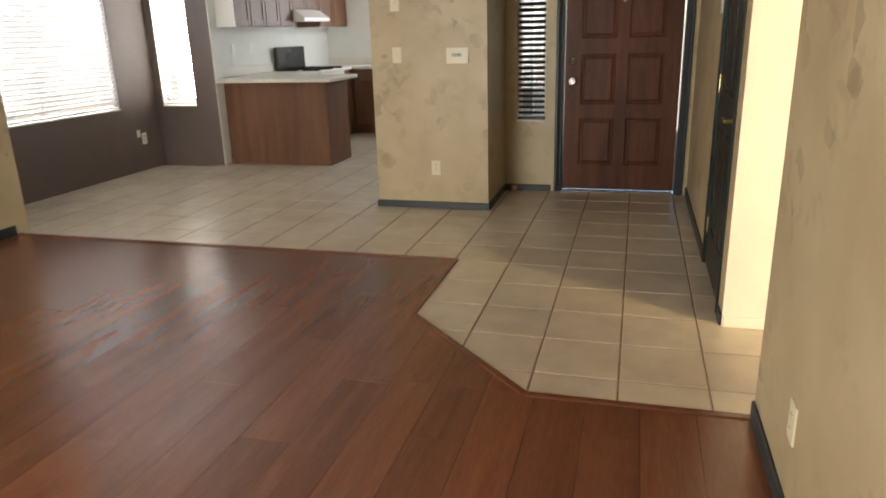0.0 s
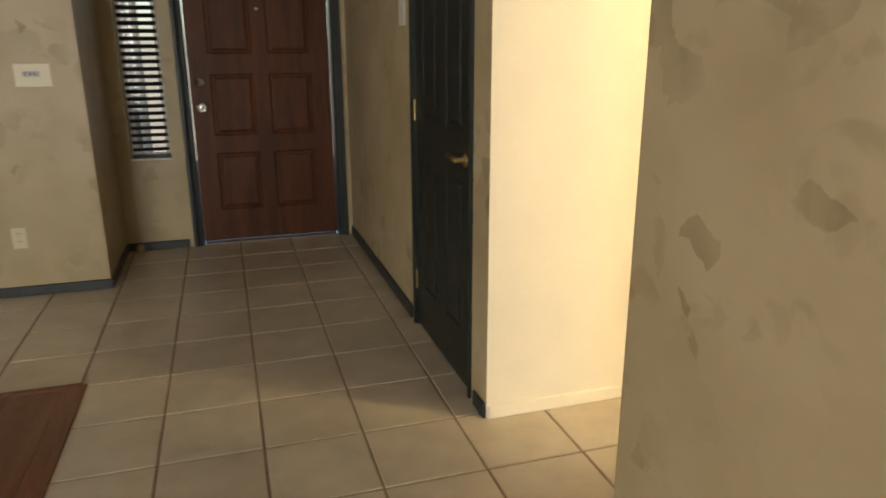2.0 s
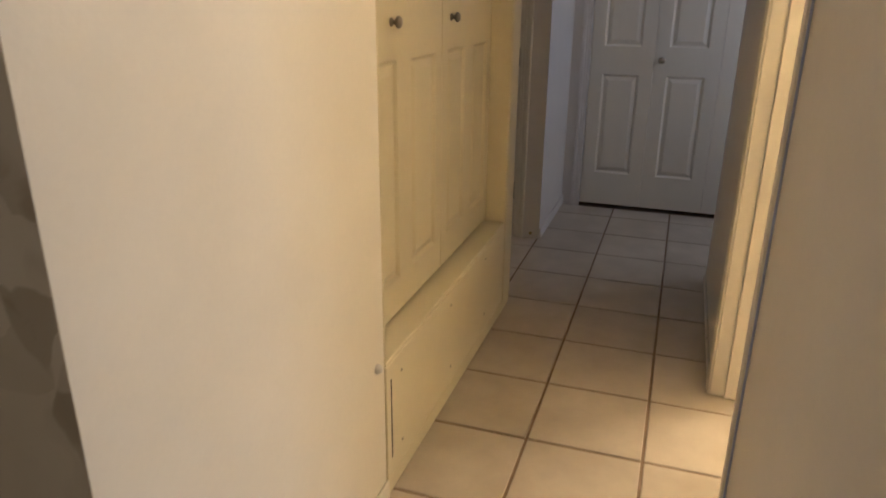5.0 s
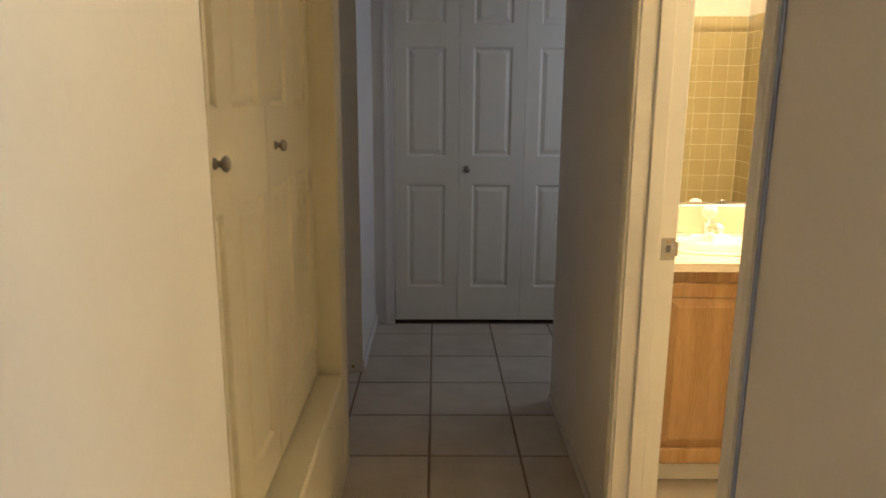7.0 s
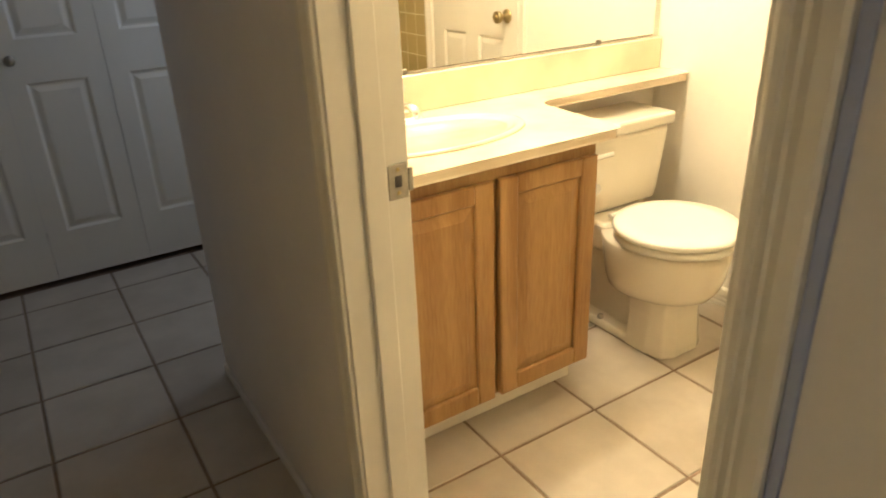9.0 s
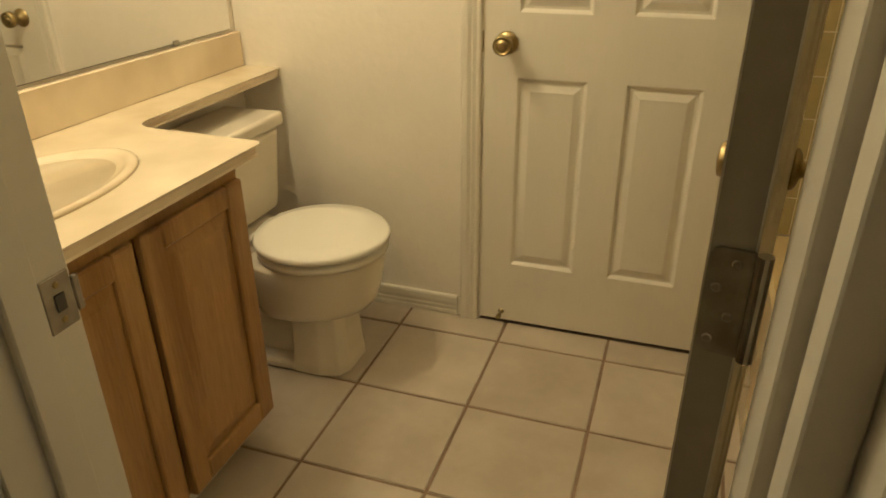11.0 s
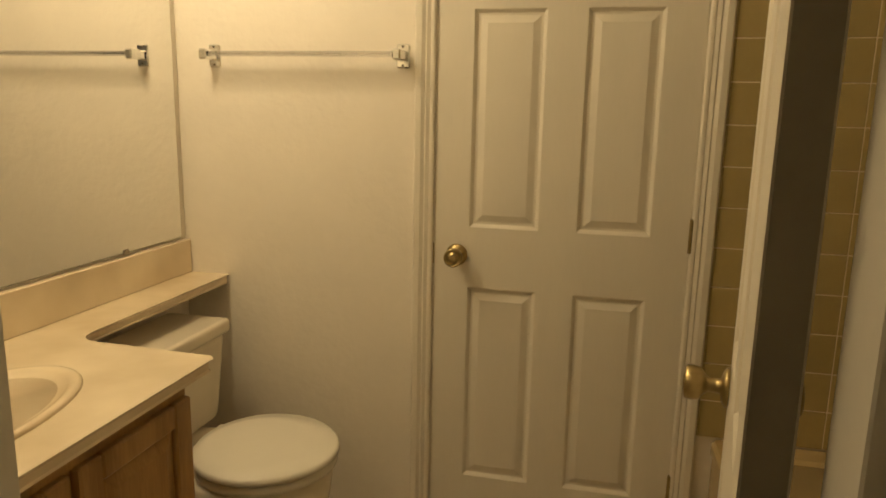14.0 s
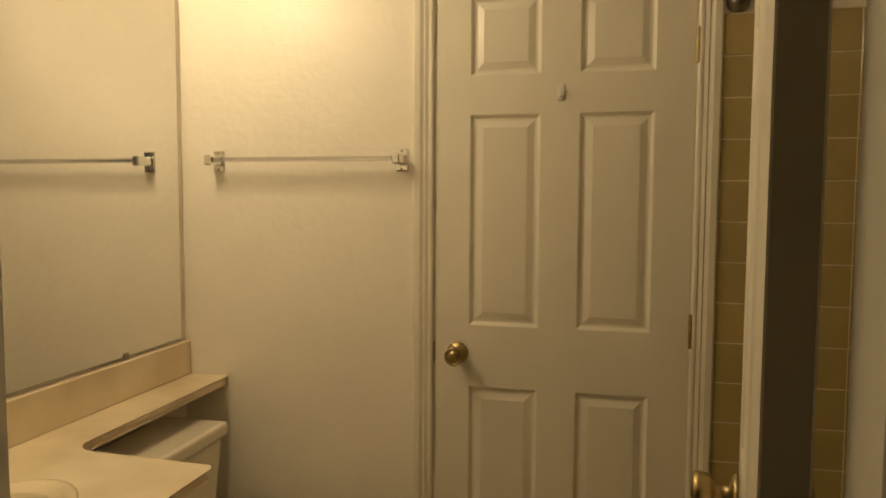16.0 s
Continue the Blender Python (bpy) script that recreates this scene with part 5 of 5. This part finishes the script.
tile_wall("wall_tiles_south", "tan glazed tub surround tiles", lambda i, z: pose(1.700 - (i + 0.5) * TP, BS + 0.003, z), 7, 13, 0.444, box(0.932, 1.700, BS, BS + 0.0078, 0.444, 1.856))
tile_wall("wall_tiles_west", "tan glazed tub surround tiles", lambda i, z: pose(0.933, BS + 0.01 + (i + 0.5) * TP, z, 0, 0, -90), 13, 13, 0.444, box(0.93, 0.9378, BS + 0.005, -1.004, 0.444, 1.856))
cap = thing("tile_edging", (1.70, BS, 0.44), "rounded tan bullnose edge of the tile surround", "tile trim", kind="structure")
for j in range(13):
    part("bullnose", box(1.6995, 1.709, BS, BS + 0.0085, 0.445 + j * TP, 0.443 + (j + 1) * TP, 0.002), WTILE, cap)

# ---- kitchen ----
pen = thing("kitchen_peninsula", (-3.4, 3.85, 0), "brown wooden kitchen peninsula with off-white laminate top", "kitchen counter")
part("body", box(-3.975, -2.79, 3.585, 4.14, 0.0, 0.885, 0.004), BROWNC, pen)
part("end_panel", box(-2.789, -2.775, 3.58, 4.145, 0.0, 0.885, 0.003), BROWNC, pen)
part("worktop", box(-3.975, -2.66, 3.44, 4.19, 0.886, 0.926, 0.006), COUNTER, pen, "off-white laminate worktop")

rg = thing("kitchen_range", (-3.75, 5.33, 0), "white gas range with black backguard and black burner grates", "range")
part("body", box(-4.085, -3.46, 4.955, 5.705, 0.0, 0.895, 0.006), WHITEP, rg, "white enamel body")
part("cooktop", box(-4.085, -3.44, 4.95, 5.71, 0.896, 0.922, 0.008), WHITEP, rg, "white enamel cooktop")
part("oven_door", box(-3.459, -3.435, 4.975, 5.685, 0.20, 0.78, 0.006), BLACK, rg, "black glass oven door")
bg = part("backguard", box(-4.085, -4.02, 4.95, 5.71, 0.923, 1.215, 0.015, seg=2), BLACK, rg, "black control backguard")
part("clock_glass", box(-4.019, -4.016, 5.18, 5.48, 1.05, 1.15, 0.001), material("dark_glass", (0.03, 0.035, 0.05), 0.05, spread=0.1, bump=0.0), bg, "glossy dark clock panel")
for yy in (5.13, 5.53):
    for xx in (-3.90, -3.60):
        gr = bmesh.new()
        box(xx - 0.12, xx + 0.12, yy - 0.006, yy + 0.006, 0.935, 0.950, 0.002, gr)
        box(xx - 0.006, xx + 0.006, yy - 0.15, yy + 0.15, 0.935, 0.950, 0.002, gr)
        for k in (-1, 1):
            box(xx - 0.12, xx + 0.12, yy + k * 0.14, yy + k * 0.152, 0.922, 0.948, 0.002, gr)
        lathe([(0.045, 0), (0.045, 0.012), (0.03, 0.016)], (xx, yy, 0.922), (0, 0, 1), 20, gr)
        part("burner_grate", gr, BLACK, rg)

hood = thing("range_hood", (-3.85, 5.33, 1.5), "white range hood under the brown wall cabinet", "range hood")
part("shell", loft([[(-4.095, 4.96, 1.52), (-3.62, 4.96, 1.52), (-3.62, 5.70, 1.52), (-4.095, 5.70, 1.52)], [(-4.095, 4.96, 1.56), (-3.62, 4.96, 1.56), (-3.62, 5.70, 1.56), (-4.095, 5.70, 1.56)], [(-4.095, 4.96, 1.66), (-3.76, 4.96, 1.66), (-3.76, 5.70, 1.66), (-4.095, 5.70, 1.66)]]), WHITEP, hood)


def wall_cabinet(y0, y1, z0, z1, end=False):
    t = thing("wall_cabinet", (-3.92, (y0 + y1) / 2, z0), "brown wooden kitchen wall cabinet" + (" with white end panel" if end else " beside the range hood"), "cabinet", "kitchen wall cabinets")
    part("body", box(-4.098, -3.78, y0 + 0.002, y1 - 0.002, z0, z1, 0.002), BROWNC, t)
    part("underside", box(-4.096, -3.785, y0 + 0.004, y1 - 0.004, z0 - 0.004, z0 - 0.0005), KITCH, t, "pale cabinet underside")
    n = max(1, round((y1 - y0) / 0.42))
    for k in range(n):
        a, b = y0 + (y1 - y0) * k / n + 0.006, y0 + (y1 - y0) * (k + 1) / n - 0.006
        fr = bmesh.new()
        for u, v, p, q in ((a, a + 0.06, z0 + 0.01, z1 - 0.01), (b - 0.06, b, z0 + 0.01, z1 - 0.01), (a + 0.06, b - 0.06, z0 + 0.01, z0 + 0.07), (a + 0.06, b - 0.06, z1 - 0.07, z1 - 0.01)):
            box(-3.779, -3.76, u, v, p, q, 0.003, fr)
        d = part("door", fr, BROWNC, t)
        part("panel", box(-3.779, -3.768, a + 0.06, b - 0.06, z0 + 0.07, z1 - 0.07), BROWNC, d)
    if end:
        part("end_panel", box(-4.098, -3.76, y0 - 0.006, y0 + 0.0015, z0, z1, 0.001), WHITEP, t, "white painted end panel")
    return t


wall_cabinet(3.60, 4.27, 1.455, 2.2, True)
wall_cabinet(4.27, 4.95, 1.455, 2.2)
wall_cabinet(4.95, 5.71, 1.665, 2.2)
wall_cabinet(5.71, 6.64, 1.455, 2.2)


def base_cabinet(x0, x1, y0, y1, side):
    t = thing("base_cabinet", ((x0 + x1) / 2, (y0 + y1) / 2, 0), "brown wooden kitchen base cabinet under the pale worktop", "cabinet", "kitchen base cabinets")
    part("body", box(x0 + 0.001, x1 - 0.001, y0 + 0.001, y1 - 0.001, 0.0, 0.885, 0.003), BROWNC, t)
    if side == "x":
        part("door", box(x1 - 0.0005, x1 + 0.018, y0 + 0.02, y1 - 0.02, 0.12, 0.70, 0.004), BROWNC, t)
        part("drawer", box(x1 - 0.0005, x1 + 0.018, y0 + 0.02, y1 - 0.02, 0.72, 0.865, 0.004), BROWNC, t)
    else:
        part("door", box(x0 + 0.02, x1 - 0.02, y0 - 0.018, y0 + 0.0005, 0.12, 0.70, 0.004), BROWNC, t)
        part("drawer", box(x0 + 0.02, x1 - 0.02, y0 - 0.018, y0 + 0.0005, 0.72, 0.865, 0.004), BROWNC, t)


base_cabinet(-4.098, -3.50, 4.20, 4.94, "x")
base_cabinet(-4.098, -3.50, 5.72, 6.04, "x")
for k in range(3):
    base_cabinet(-3.49 + 0.6 * k, -2.89 + 0.6 * k, 6.05, 6.648, "y")
ct = thing("worktop", (-3.8, 4.57, 0.886), "off-white laminate worktop with splash strip beside the range", "countertop")
part("slab", box(-4.098, -3.47, 4.195, 4.945, 0.886, 0.924, 0.004), COUNTER, ct)
part("splash", box(-4.098, -4.08, 3.60, 4.945, 0.9245, 1.02, 0.003), COUNTER, ct)
ct = thing("worktop", (-3.0, 6.3, 0.886), "off-white laminate corner worktop with splash strip", "countertop")
part("slab", prism([(-4.098, 5.715), (-3.47, 5.715), (-3.47, 6.02), (-1.65, 6.02), (-1.65, 6.648), (-4.098, 6.648)], 0.886, 0.924, 0.004), COUNTER, ct)
part("splash", box(-4.098, -1.65, 6.63, 6.648, 0.9245, 1.02, 0.003), COUNTER, ct)
wall_plate("wall_outlet", (-4.10, 4.05, 1.21), ("x", 1), 0.075, 0.12, "grey outlet on the white kitchen wall", "outlet", "outlet")
wall_plate("light_switch", (-4.10, 4.45, 1.21), ("x", 1), 0.075, 0.12, "white switch on the white kitchen wall", "light switch")
wall_plate("wall_outlet", (-3.35, 6.65, 1.22), ("y", -1), 0.075, 0.12, "white outlet over the kitchen corner worktop", "outlet", "outlet")
